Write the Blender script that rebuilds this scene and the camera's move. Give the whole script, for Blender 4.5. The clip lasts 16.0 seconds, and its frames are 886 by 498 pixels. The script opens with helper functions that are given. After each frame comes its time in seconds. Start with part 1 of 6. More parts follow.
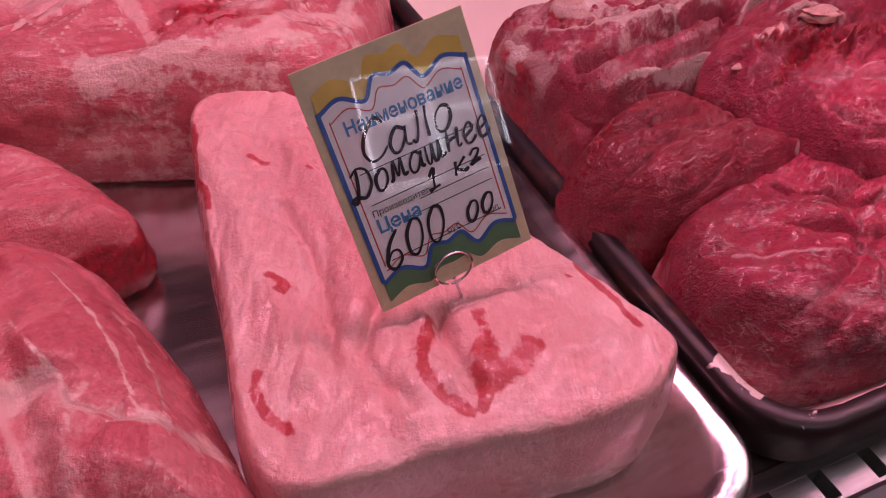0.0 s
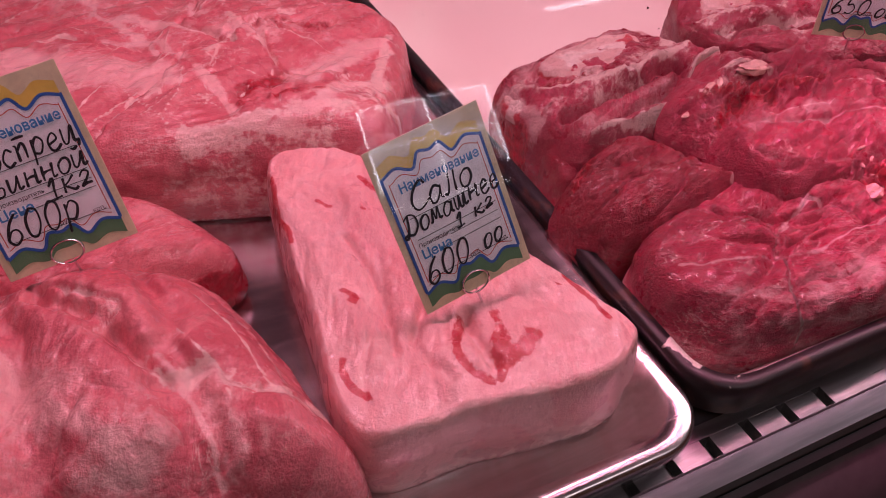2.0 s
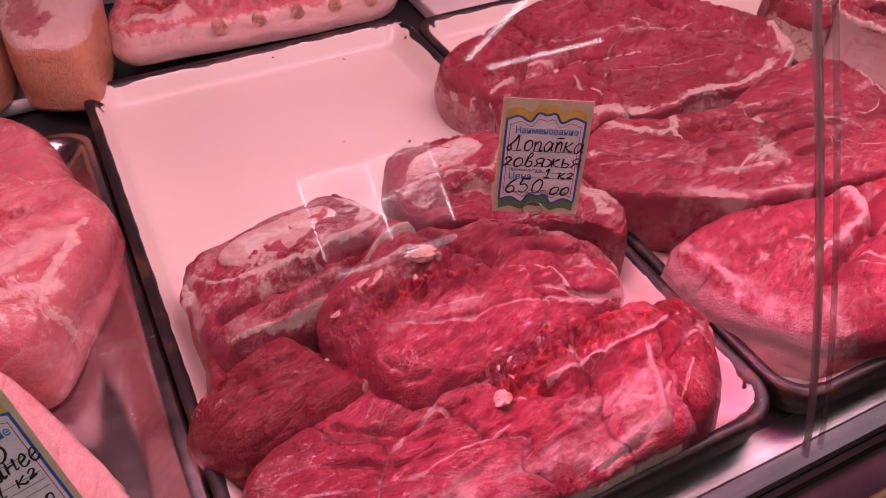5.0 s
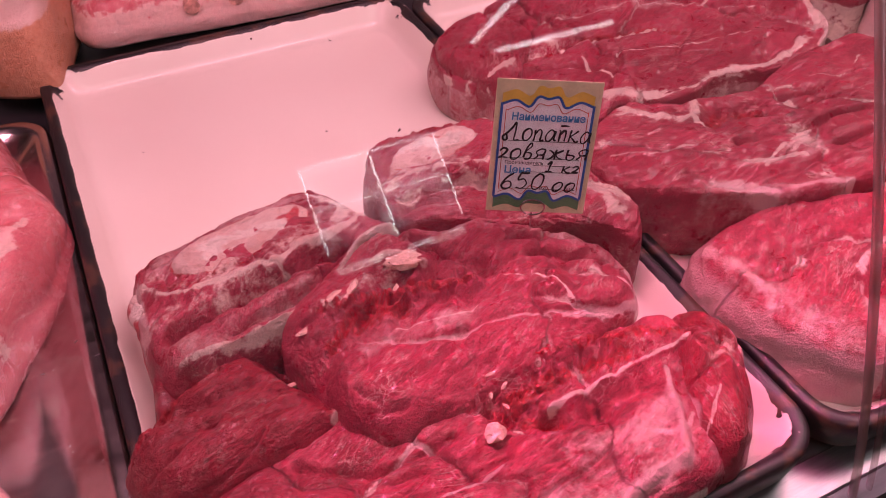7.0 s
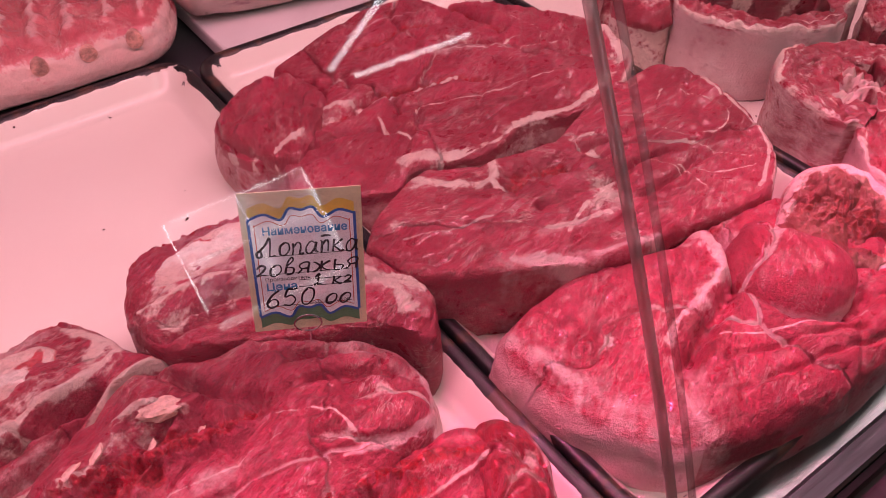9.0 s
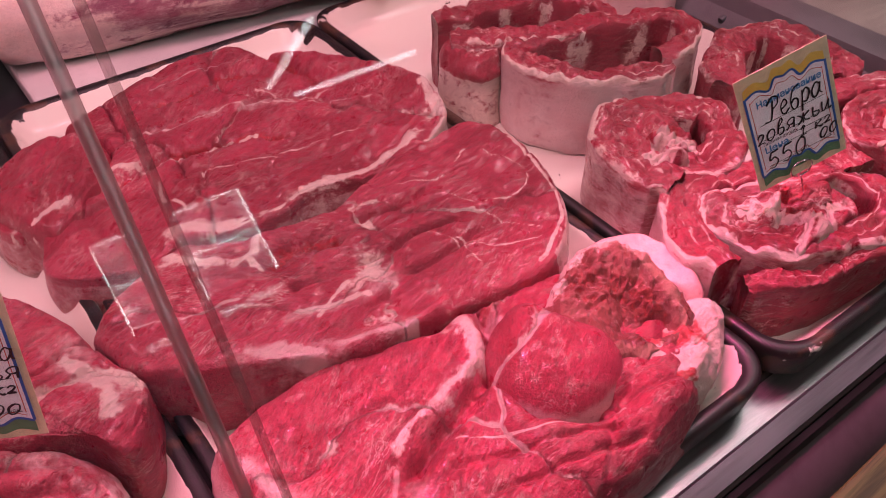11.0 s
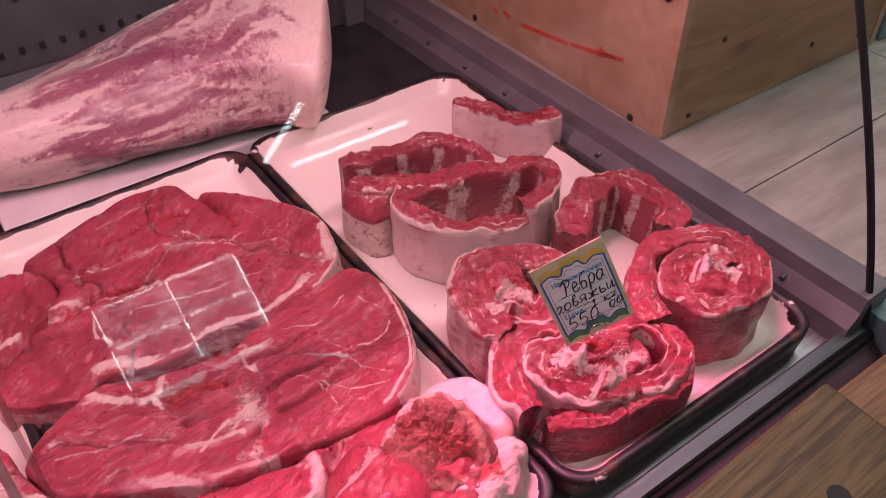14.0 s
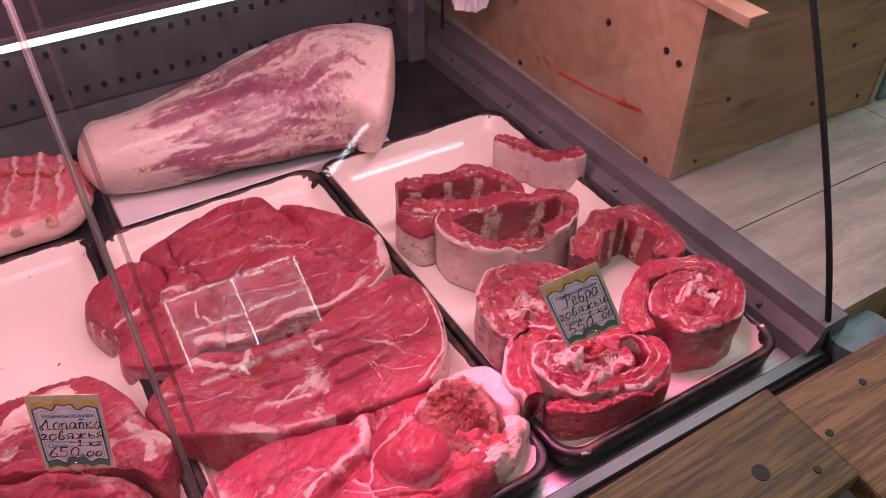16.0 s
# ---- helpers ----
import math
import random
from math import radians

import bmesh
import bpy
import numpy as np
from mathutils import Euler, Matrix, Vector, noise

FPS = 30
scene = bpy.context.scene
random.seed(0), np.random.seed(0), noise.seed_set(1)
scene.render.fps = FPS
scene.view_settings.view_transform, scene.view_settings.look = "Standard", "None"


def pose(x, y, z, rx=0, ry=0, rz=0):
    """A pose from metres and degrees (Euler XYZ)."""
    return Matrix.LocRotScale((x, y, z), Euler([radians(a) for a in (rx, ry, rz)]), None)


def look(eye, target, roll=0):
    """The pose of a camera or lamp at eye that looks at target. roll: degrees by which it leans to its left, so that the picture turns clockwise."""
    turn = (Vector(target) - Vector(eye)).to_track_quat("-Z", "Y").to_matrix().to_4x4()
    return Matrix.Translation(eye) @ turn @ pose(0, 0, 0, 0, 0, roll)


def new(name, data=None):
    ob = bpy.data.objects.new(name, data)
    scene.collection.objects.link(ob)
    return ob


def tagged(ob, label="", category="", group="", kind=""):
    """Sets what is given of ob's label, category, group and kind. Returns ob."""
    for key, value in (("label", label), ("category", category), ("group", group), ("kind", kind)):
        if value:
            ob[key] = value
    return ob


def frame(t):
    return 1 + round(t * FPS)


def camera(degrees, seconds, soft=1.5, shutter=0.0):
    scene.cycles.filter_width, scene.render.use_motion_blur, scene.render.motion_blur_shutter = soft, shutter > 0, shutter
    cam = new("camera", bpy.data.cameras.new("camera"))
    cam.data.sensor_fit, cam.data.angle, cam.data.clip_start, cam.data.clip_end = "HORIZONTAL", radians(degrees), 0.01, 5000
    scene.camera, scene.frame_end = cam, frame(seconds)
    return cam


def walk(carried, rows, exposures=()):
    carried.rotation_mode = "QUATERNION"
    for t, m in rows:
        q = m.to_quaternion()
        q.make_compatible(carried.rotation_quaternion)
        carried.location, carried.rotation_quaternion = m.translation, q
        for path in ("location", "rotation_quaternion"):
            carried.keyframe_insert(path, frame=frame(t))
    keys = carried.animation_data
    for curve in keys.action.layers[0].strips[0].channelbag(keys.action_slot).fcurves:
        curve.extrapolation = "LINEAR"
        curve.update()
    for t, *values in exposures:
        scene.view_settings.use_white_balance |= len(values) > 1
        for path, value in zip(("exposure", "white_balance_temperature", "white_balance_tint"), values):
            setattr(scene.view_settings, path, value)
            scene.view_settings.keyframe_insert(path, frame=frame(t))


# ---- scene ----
cam = camera(57.0, 16.0, soft=0.8)
PATH = [
    (0, (-0.179, -0.134, 0.309), (0.453, 1.194, -1.047), 4.7),
    (0.5, (-0.184, -0.149, 0.328), (0.452, 1.18, -1.024), 4.4),
    (1, (-0.193, -0.17, 0.349), (0.446, 1.161, -1.0), 3.9),
    (1.5, (-0.198, -0.189, 0.369), (0.441, 1.145, -0.977), 3.2),
    (2, (-0.232, -0.211, 0.406), (0.402, 1.12, -0.945), 2.8),
    (2.3, (-0.251, -0.225, 0.462), (0.386, 1.094, -0.9), 3.1),
    (2.5, (-0.25, -0.244, 0.495), (0.394, 1.083, -0.855), 2.8),
    (2.7, (-0.216, -0.262, 0.519), (0.476, 1.078, -0.793), 2.5),
    (3, (-0.189, -0.266, 0.619), (0.632, 0.971, -0.721), 3.5),
    (3.2, (-0.165, -0.269, 0.663), (0.736, 0.917, -0.672), 2.6),
    (5.3, (0.056, -0.217, 0.506), (0.645, 1.127, -0.853), 0.7),
    (5.5, (0.057, -0.21, 0.496), (0.644, 1.134, -0.864), 0.9),
    (6, (0.088, -0.197, 0.489), (0.668, 1.141, -0.88), 0.3),
    (6.5, (0.092, -0.181, 0.482), (0.674, 1.153, -0.89), -0.1),
    (7, (0.093, -0.17, 0.477), (0.675, 1.159, -0.899), -0.3),
    (7.5, (0.117, -0.174, 0.483), (0.699, 1.153, -0.896), -1.1),
    (8, (0.141, -0.161, 0.496), (0.749, 1.152, -0.885), -1.7),
    (8.2, (0.156, -0.145, 0.496), (0.816, 1.123, -0.903), -0.9),
    (8.4, (0.173, -0.138, 0.492), (0.882, 1.118, -0.893), -0.8),
    (8.5, (0.182, -0.137, 0.491), (0.912, 1.112, -0.889), -1.0),
    (9, (0.214, -0.123, 0.486), (1.005, 1.089, -0.894), -0.8),
    (9.5, (0.265, -0.137, 0.487), (1.08, 1.067, -0.887), -0.6),
    (10, (0.313, -0.144, 0.482), (1.136, 1.056, -0.891), -0.5),
    (10.2, (0.331, -0.148, 0.484), (1.16, 1.051, -0.886), -0.6),
    (12.3, (0.496, -0.165, 0.481), (1.313, 1.086, -0.849), -0.5),
    (12.5, (0.511, -0.162, 0.481), (1.33, 1.087, -0.849), -0.4),
    (13, (0.522, -0.163, 0.506), (1.343, 1.086, -0.822), -0.5),
    (13.5, (0.534, -0.213, 0.575), (1.355, 1.034, -0.756), -1.1),
    (14, (0.488, -0.261, 0.676), (1.306, 0.989, -0.653), -0.5),
    (14.5, (0.454, -0.322, 0.77), (1.246, 0.949, -0.555), -0.5),
    (15, (0.425, -0.382, 0.801), (1.183, 0.914, -0.52), -0.8),
    (15.5, (0.421, -0.408, 0.811), (1.158, 0.906, -0.505), -0.5),
    (16, (0.427, -0.396, 0.817), (1.147, 0.928, -0.498), -0.1),
]
walk(cam, [(t, look(eye, target, roll)) for t, eye, target, roll in PATH], [(0.0, -0.24, 6500, 32), (2.0, -0.15, 6500, 27), (3.2, -0.12, 6500, 21), (5.5, -0.02, 6500, 18), (9.0, 0.03, 6500, 13), (12.5, 0.13, 6200, 5), (16.0, 0.20, 6000, 0)])

# ---- world and lights ----
world = bpy.data.worlds.new("world")
scene.world = world
world.use_nodes = True
world.node_tree.nodes["Background"].inputs[0].default_value = (0.9, 0.88, 0.86, 1)
world.node_tree.nodes["Background"].inputs[1].default_value = 0.15


def area(name, m, w, h, watts, colour):
    d = bpy.data.lights.new(name, "AREA")
    d.shape, d.size, d.size_y, d.energy, d.color = "RECTANGLE", w, h, watts, colour
    ob = new(name, d)
    ob.matrix_world = m
    return ob


CASE = pose(0, 0, 0, 0, 0, 2.4)          # the case stands turned a little against the axes
# pink tube under the canopy, an added front lamp, and the shop's ceiling panels
area("canopy_light", CASE @ look((0.4, 0.34, 0.70), (0.4, 0.30, 0.0)), 1.9, 0.04, 10.8, (1.0, 0.42, 0.535))
# added narrow lamp, no real tube: makes the magenta glow along the trays' front
beam = area("front_glow_light", CASE @ look((0.62, 0.22, 0.64), (0.62, 0.015, 0.0)), 0.95, 0.02, 1.0, (1.0, 0.12, 0.36))
beam.data.spread = radians(34)
area("ceiling_panel_light", pose(0.5, -1.1, 1.75), 1.8, 0.6, 12, (1.0, 0.92, 0.90))
area("ceiling_panel_light", pose(2.2, 0.4, 1.85), 1.2, 0.6, 13, (1.0, 0.95, 0.92))

# ---- materials ----


class Nodes:
    """A thin wrapper for building node trees."""

    def __init__(self, name):
        self.mat = bpy.data.materials.new(name)
        self.mat.use_nodes = True
        self.t = self.mat.node_tree
        self.b = self.t.nodes["Principled BSDF"]

    def put(self, sock, v):
        if isinstance(v, bpy.types.NodeSocket):
            self.t.links.new(v, sock)
        else:
            sock.default_value = v

    def node(self, kind, out=0, **kw):
        n = self.t.nodes.new(kind)
        for k, v in kw.items():
            if k.startswith("i_"):
                key = k[2:]
                self.put(n.inputs[int(key)] if key.isdigit() else n.inputs[key], v)
            else:
                setattr(n, k, v)
        return n.outputs[out]

    def attr(self, name, out=0):
        return self.node("ShaderNodeAttribute", out, attribute_name=name)

    def math(self, op, a, b=0.0, clamp=False):
        return self.node("ShaderNodeMath", operation=op, use_clamp=clamp, i_0=a, i_1=b)

    def noise(self, vec, scale, detail=4.0, rough=0.55, dist=0.0):
        return self.node("ShaderNodeTexNoise", 0, i_Vector=vec, i_Scale=scale, i_Detail=detail, i_Roughness=rough, i_Distortion=dist)

    def step(self, v, a, b):
        return self.node("ShaderNodeMapRange", 0, interpolation_type="SMOOTHSTEP", i_0=v, i_1=a, i_2=b)

    def mix(self, f, a, b, mode="MIX"):
        n = self.t.nodes.new("ShaderNodeMix")
        n.data_type, n.blend_type = "RGBA", mode
        for sock, v in ((n.inputs[0], f), (n.inputs[6], a), (n.inputs[7], b)):
            self.put(sock, (*v, 1) if isinstance(v, tuple) and len(v) == 3 else v)
        return n.outputs[2]

    def scaled(self, vec, s):
        return self.node("ShaderNodeMapping", 0, i_Vector=vec, i_Scale=s)

    def bump(self, h, strength, dist, normal=None):
        n = self.t.nodes.new("ShaderNodeBump")
        n.inputs["Strength"].default_value, n.inputs["Distance"].default_value = strength, dist
        self.put(n.inputs["Height"], h)
        if normal:
            self.put(n.inputs["Normal"], normal)
        return n.outputs[0]

    def done(self, **kw):
        for k, v in kw.items():
            key = k.replace("_", " ")
            self.put(self.b.inputs[key], (*v, 1) if isinstance(v, tuple) and len(v) == 3 and "Radius" not in key else v)
        return self.mat


def plain(name, colour, rough=0.5, metal=0.0, var=0.12, scale=30.0, bump=0.1, stretch=(1, 1, 1)):
    """A surface with stains and grain of one base colour."""
    n = Nodes(name)
    pos = n.scaled(n.node("ShaderNodeTexCoord", 3), stretch)
    a, b = n.noise(pos, scale, 5), n.noise(pos, scale * 7, 3)
    f = n.math("ADD", n.math("MULTIPLY", a, 0.7), n.math("MULTIPLY", b, 0.3))
    dark, light = tuple(c * (1 - var * 1.6) for c in colour), tuple(min(1, c * (1 + var)) for c in colour)
    col = n.mix(n.step(f, 0.35, 0.65), dark, light)
    r = n.node("ShaderNodeMapRange", 0, i_0=a, i_1=0.3, i_2=0.7, i_3=rough * 0.8, i_4=min(1, rough * 1.25))
    return n.done(Base_Color=col, Roughness=r, Metallic=metal, Normal=n.bump(f, bump, 0.002))


def meat(name, lean, lean2, fat, pale=(0.68, 0.5, 0.48), marble=0.5, fibre=1.0, rough=0.34, clot=(0.22, 0.003, 0.011), wet=(0.52, 0.012, 0.04), seams=0.28, ragged=1.0, sss=0.08, coarse=1.0):
    """Raw meat. tone: red is fat, green is bone and pale membrane, blue is torn wet red."""
    n = Nodes(name)
    g = n.attr("grain", 1)
    tone = n.t.nodes.new("ShaderNodeAttribute")
    tone.attribute_name = "tone"
    sn = n.node("ShaderNodeSeparateColor", 0, i_0=tone.outputs[0]).node
    big, mid, fine = n.noise(g, 20, 4), n.noise(g, 70, 4, 0.6), n.noise(g, 240, 5, 0.7)
    fib = n.noise(n.scaled(g, (110, 620, 620)), 1.0, 5, 0.7, 0.3)
    fibw = n.noise(n.scaled(g, (26, 95, 95)), 1.0, 6, 0.66, 0.5)
    # muscle bundles parted by thin seams
    swirl = n.node("ShaderNodeTexNoise", 1, i_Vector=g, i_Scale=24.0, i_Detail=4.0)
    bent = n.node("ShaderNodeVectorMath", 0, operation="MULTIPLY_ADD", i_0=swirl, i_1=(0.05, 0.05, 0.05), i_2=g)
    cells = n.t.nodes.new("ShaderNodeTexVoronoi")
    cells.feature = "DISTANCE_TO_EDGE"
    cells.inputs["Scale"].default_value = 1.0
    stretched = n.scaled(bent, (13, 26, 26))
    n.put(cells.inputs["Vector"], stretched)
    hue = n.node("ShaderNodeTexVoronoi", 1, i_Vector=stretched, i_Scale=1.0)
    shade = n.node("ShaderNodeSeparateColor", 0, i_0=hue)
    col = n.mix(n.step(n.math("ADD", n.math("MULTIPLY", big, 0.6), n.math("MULTIPLY", shade, 0.4)), 0.25, 0.75), lean, lean2)
    col = n.mix(n.math("MULTIPLY", n.step(mid, 0.35, 0.7), 0.14), col, tuple(c * 0.62 for c in lean))
    col = n.mix(n.math("MULTIPLY", n.step(fib, 0.48, 0.74), 0.42 * fibre), col, tuple(min(1, c * 1.5 + 0.02) for c in lean2))
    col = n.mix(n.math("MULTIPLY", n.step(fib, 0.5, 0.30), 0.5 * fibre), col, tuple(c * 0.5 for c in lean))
    patch = n.step(n.noise(g, 17, 3), 0.44, 0.62)
    seam = n.math("MULTIPLY", n.step(n.math("ADD", cells.outputs[0], n.math("MULTIPLY", n.math("SUBTRACT", fine, 0.5), 0.08)), 0.07, 0.0), patch)
    col = n.mix(n.math("MULTIPLY", seam, seams), col, tuple(0.75 * a + 0.25 * c for a, c in zip(fat, lean2)))
    thread = n.math("ABSOLUTE", n.math("SUBTRACT", fibw, 0.5))
    vein = n.math("MULTIPLY", n.step(thread, 0.020, 0.002), n.step(n.noise(g, 26, 3), 0.50, 0.62))
    col = n.mix(n.math("MULTIPLY", vein, marble), col, fat)
    rag = n.math("ADD", n.math("MULTIPLY", n.math("SUBTRACT", fine, 0.5), 0.8), n.math("ADD", n.math("MULTIPLY", n.math("SUBTRACT", mid, 0.5), 1.1), n.math("MULTIPLY", n.math("SUBTRACT", fibw, 0.5), 0.9)))
    rag = n.math("MULTIPLY", rag, ragged)
    f_torn = n.step(n.math("ADD", sn.outputs[2], rag), 0.35, 0.75)
    col = n.mix(n.math("MULTIPLY", f_torn, 0.9), col, n.mix(n.step(fine, 0.35, 0.65), clot, wet))
    f_fat = n.step(n.math("ADD", sn.outputs[0], n.math("MULTIPLY", rag, 1.15)), 0.34, 0.78)
    fatc = n.mix(n.step(fine, 0.3, 0.75), tuple(c * 0.85 for c in fat), fat)
    fatc = n.mix(n.math("MULTIPLY", n.step(mid, 0.48, 0.72), 0.35), fatc, tuple(0.5 * a + 0.5 * c for a, c in zip(fat, lean2)))
    col = n.mix(n.math("MULTIPLY", f_fat, 0.93), col, fatc)
    f_pale = n.step(n.math("ADD", sn.outputs[1], n.math("MULTIPLY", rag, 0.75)), 0.22, 0.85)
    palec = n.mix(n.step(n.math("ADD", n.math("MULTIPLY", mid, 0.25), n.math("MULTIPLY", big, 0.75)), 0.38, 0.68), pale, tuple(0.68 * a + 0.32 * c for a, c in zip(pale, lean2)))
    col = n.mix(n.math("MULTIPLY", f_pale, 0.85), col, palec)
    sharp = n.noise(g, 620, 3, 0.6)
    # shade of fine creases, painted into the base colour where the bump dips
    wrinkle_shade = n.math("MAXIMUM", n.step(sharp, 0.47, 0.36), n.math("MULTIPLY", n.step(fib, 0.46, 0.34), min(1.0, fibre)))
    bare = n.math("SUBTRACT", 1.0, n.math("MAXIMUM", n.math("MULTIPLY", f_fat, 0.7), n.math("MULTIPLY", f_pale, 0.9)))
    col = n.mix(n.math("MULTIPLY", n.math("MULTIPLY", wrinkle_shade, bare), 0.10 + 0.46 * min(1.0, fibre)), col, n.node("ShaderNodeVectorMath", 0, operation="MULTIPLY", i_0=col, i_1=(0.55, 0.42, 0.45)))
    # tiny wet highlights painted as pale specks in the base colour
    painted_glint = n.step(n.noise(g, 480, 3, 0.65), 0.60, 0.70)
    col = n.mix(n.math("MULTIPLY", n.math("MULTIPLY", painted_glint, bare), 0.14), col, fat)
    h = n.math("ADD", n.math("MULTIPLY", fib, 0.45 * fibre), n.math("ADD", n.math("MULTIPLY", fine, 0.75), n.math("ADD", n.math("MULTIPLY", mid, 0.18), n.math("MULTIPLY", n.step(cells.outputs[0], 0.0, 0.14), 0.22))))
    nor = n.bump(n.math("ADD", h, n.math("MULTIPLY", sharp, 0.6)), 1.0 * coarse, 0.0030)
    r = n.node("ShaderNodeMapRange", 0, i_0=mid, i_1=0.3, i_2=0.7, i_3=rough - 0.12, i_4=rough + 0.16)
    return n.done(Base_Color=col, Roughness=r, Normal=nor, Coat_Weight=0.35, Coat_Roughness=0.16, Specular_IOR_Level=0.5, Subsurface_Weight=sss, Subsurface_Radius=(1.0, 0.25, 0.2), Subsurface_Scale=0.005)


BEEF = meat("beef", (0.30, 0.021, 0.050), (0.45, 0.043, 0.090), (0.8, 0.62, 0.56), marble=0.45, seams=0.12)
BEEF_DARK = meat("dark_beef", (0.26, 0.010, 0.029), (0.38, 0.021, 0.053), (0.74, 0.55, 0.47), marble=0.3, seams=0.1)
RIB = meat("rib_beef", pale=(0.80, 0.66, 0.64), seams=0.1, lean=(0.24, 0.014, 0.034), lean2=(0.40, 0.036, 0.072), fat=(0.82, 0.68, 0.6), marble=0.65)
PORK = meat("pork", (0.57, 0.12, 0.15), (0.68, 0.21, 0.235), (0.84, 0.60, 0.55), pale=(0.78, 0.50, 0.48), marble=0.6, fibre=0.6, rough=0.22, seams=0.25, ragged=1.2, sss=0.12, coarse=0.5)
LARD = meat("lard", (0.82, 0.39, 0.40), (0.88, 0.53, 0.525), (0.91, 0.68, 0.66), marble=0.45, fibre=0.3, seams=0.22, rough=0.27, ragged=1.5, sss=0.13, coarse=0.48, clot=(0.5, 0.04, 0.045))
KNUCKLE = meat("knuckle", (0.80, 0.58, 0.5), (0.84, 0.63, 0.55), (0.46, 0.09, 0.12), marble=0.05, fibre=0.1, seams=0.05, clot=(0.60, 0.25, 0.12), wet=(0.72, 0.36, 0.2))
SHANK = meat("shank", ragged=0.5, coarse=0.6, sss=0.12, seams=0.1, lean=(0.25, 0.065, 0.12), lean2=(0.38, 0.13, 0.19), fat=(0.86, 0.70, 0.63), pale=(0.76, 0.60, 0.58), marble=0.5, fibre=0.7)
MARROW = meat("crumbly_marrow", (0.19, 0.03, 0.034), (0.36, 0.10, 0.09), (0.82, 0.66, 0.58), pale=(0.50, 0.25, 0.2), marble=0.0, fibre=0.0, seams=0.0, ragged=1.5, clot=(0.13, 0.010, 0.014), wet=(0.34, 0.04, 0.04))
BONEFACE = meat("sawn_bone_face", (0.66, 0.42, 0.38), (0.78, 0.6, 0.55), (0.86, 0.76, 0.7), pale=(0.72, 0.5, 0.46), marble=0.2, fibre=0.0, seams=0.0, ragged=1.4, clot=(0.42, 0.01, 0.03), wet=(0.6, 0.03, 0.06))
CARTILAGE = plain("pale_cartilage", (0.66, 0.42, 0.36), 0.35, var=0.2, scale=120, bump=0.3)
BONE = plain("cut_bone", (0.62, 0.34, 0.28), 0.55, var=0.35, scale=90, bump=0.5)


def enamel(name):
    n = Nodes(name)
    pos = n.node("ShaderNodeTexCoord", 3)
    rim = n.attr("tone", 2)
    a, b = n.noise(pos, 26, 5, 0.6), n.noise(pos, 150, 3)
    worn = n.math("ADD", rim, n.math("ADD", n.math("MULTIPLY", n.math("SUBTRACT", a, 0.5), 1.5), n.math("MULTIPLY", n.math("SUBTRACT", b, 0.5), 0.25)))
    black = n.step(worn, 0.50, 0.54)
    specks = n.step(n.noise(pos, 60, 2), 0.745, 0.765)
    cream = n.mix(n.step(n.noise(pos, 6, 4), 0.35, 0.65), (0.80, 0.74, 0.66), (0.84, 0.79, 0.71))
    cream = n.mix(specks, cream, (0.06, 0.035, 0.025))
    rust = n.mix(n.step(n.noise(pos, 45, 4), 0.52, 0.62), (0.012, 0.010, 0.012), (0.07, 0.035, 0.025))
    col = n.mix(black, cream, rust)
    r = n.math("ADD", n.math("MULTIPLY", black, 0.26), n.math("ADD", 0.12, n.math("MULTIPLY", b, 0.1)))
    return n.done(Base_Color=col, Roughness=r, Normal=n.bump(n.math("SUBTRACT", 1.0, black), 0.4, 0.0008))


ENAMEL = enamel("cream_enamel_black_rim")
STEEL = plain("stainless_steel", (0.62, 0.6, 0.6), 0.22, 1.0, 0.08, 12, 0.05, (1, 14, 14))
RAIL = plain("brushed_aluminium", (0.17, 0.19, 0.2), 0.36, 0.8, 0.08, 14, 0.06, (1, 20, 20))
GREY = plain("grey_painted_steel", (0.135, 0.13, 0.138), 0.42, 0.0, 0.12, 16, 0.06)
DARK = plain("dark_grey_steel", (0.05, 0.048, 0.055), 0.35, 0.3, 0.2, 18, 0.06)
TEAL = plain("blue_grey_enamel_paint", (0.16, 0.25, 0.27), 0.4, 0.0, 0.15, 20, 0.06)
DULL = plain("dull_stainless", (0.33, 0.32, 0.33), 0.34, 1.0, 0.12, 14, 0.06, (1, 12, 12))
REAR = plain("dark_blue_grey_panel", (0.085, 0.082, 0.098), 0.38, 0.0, 0.15, 14, 0.06)
HOLE = plain("black_void", (0.008, 0.008, 0.009), 0.8)
RUBBER = plain("black_rubber", (0.012, 0.012, 0.013), 0.45)
WHITE = plain("white_plastic_board", (0.72, 0.69, 0.68), 0.4, 0, 0.05, 20, 0.05)
WALL = plain("beige_wall_paint", (0.55, 0.52, 0.47), 0.7, 0, 0.06, 6, 0.1)
FLOOR = plain("grey_floor_tile", (0.28, 0.26, 0.24), 0.5, 0, 0.15, 9, 0.1)
VINYL = plain("pale_vinyl_plank", (0.34, 0.325, 0.28), 0.5, 0, 0.16, 7, 0.12, (1, 5, 1))
BLACK_INK = plain("black_marker_ink", (0.012, 0.012, 0.016), 0.5)
CARD = plain("laminated_white_card", (0.84, 0.84, 0.88), 0.3, 0, 0.05, 60, 0.03)
CREAM = plain("yellowed_card_edge", (0.68, 0.61, 0.40), 0.35, 0, 0.1, 60, 0.03)
YELLOW = plain("printed_yellow", (0.72, 0.52, 0.10), 0.4)
BLUE = plain("printed_blue", (0.03, 0.12, 0.42), 0.4)
LIGHTBLUE = plain("printed_light_blue", (0.05, 0.26, 0.55), 0.4)
GREEN = plain("printed_green", (0.10, 0.24, 0.12), 0.4)
RED = plain("printed_red", (0.55, 0.08, 0.05), 0.4)
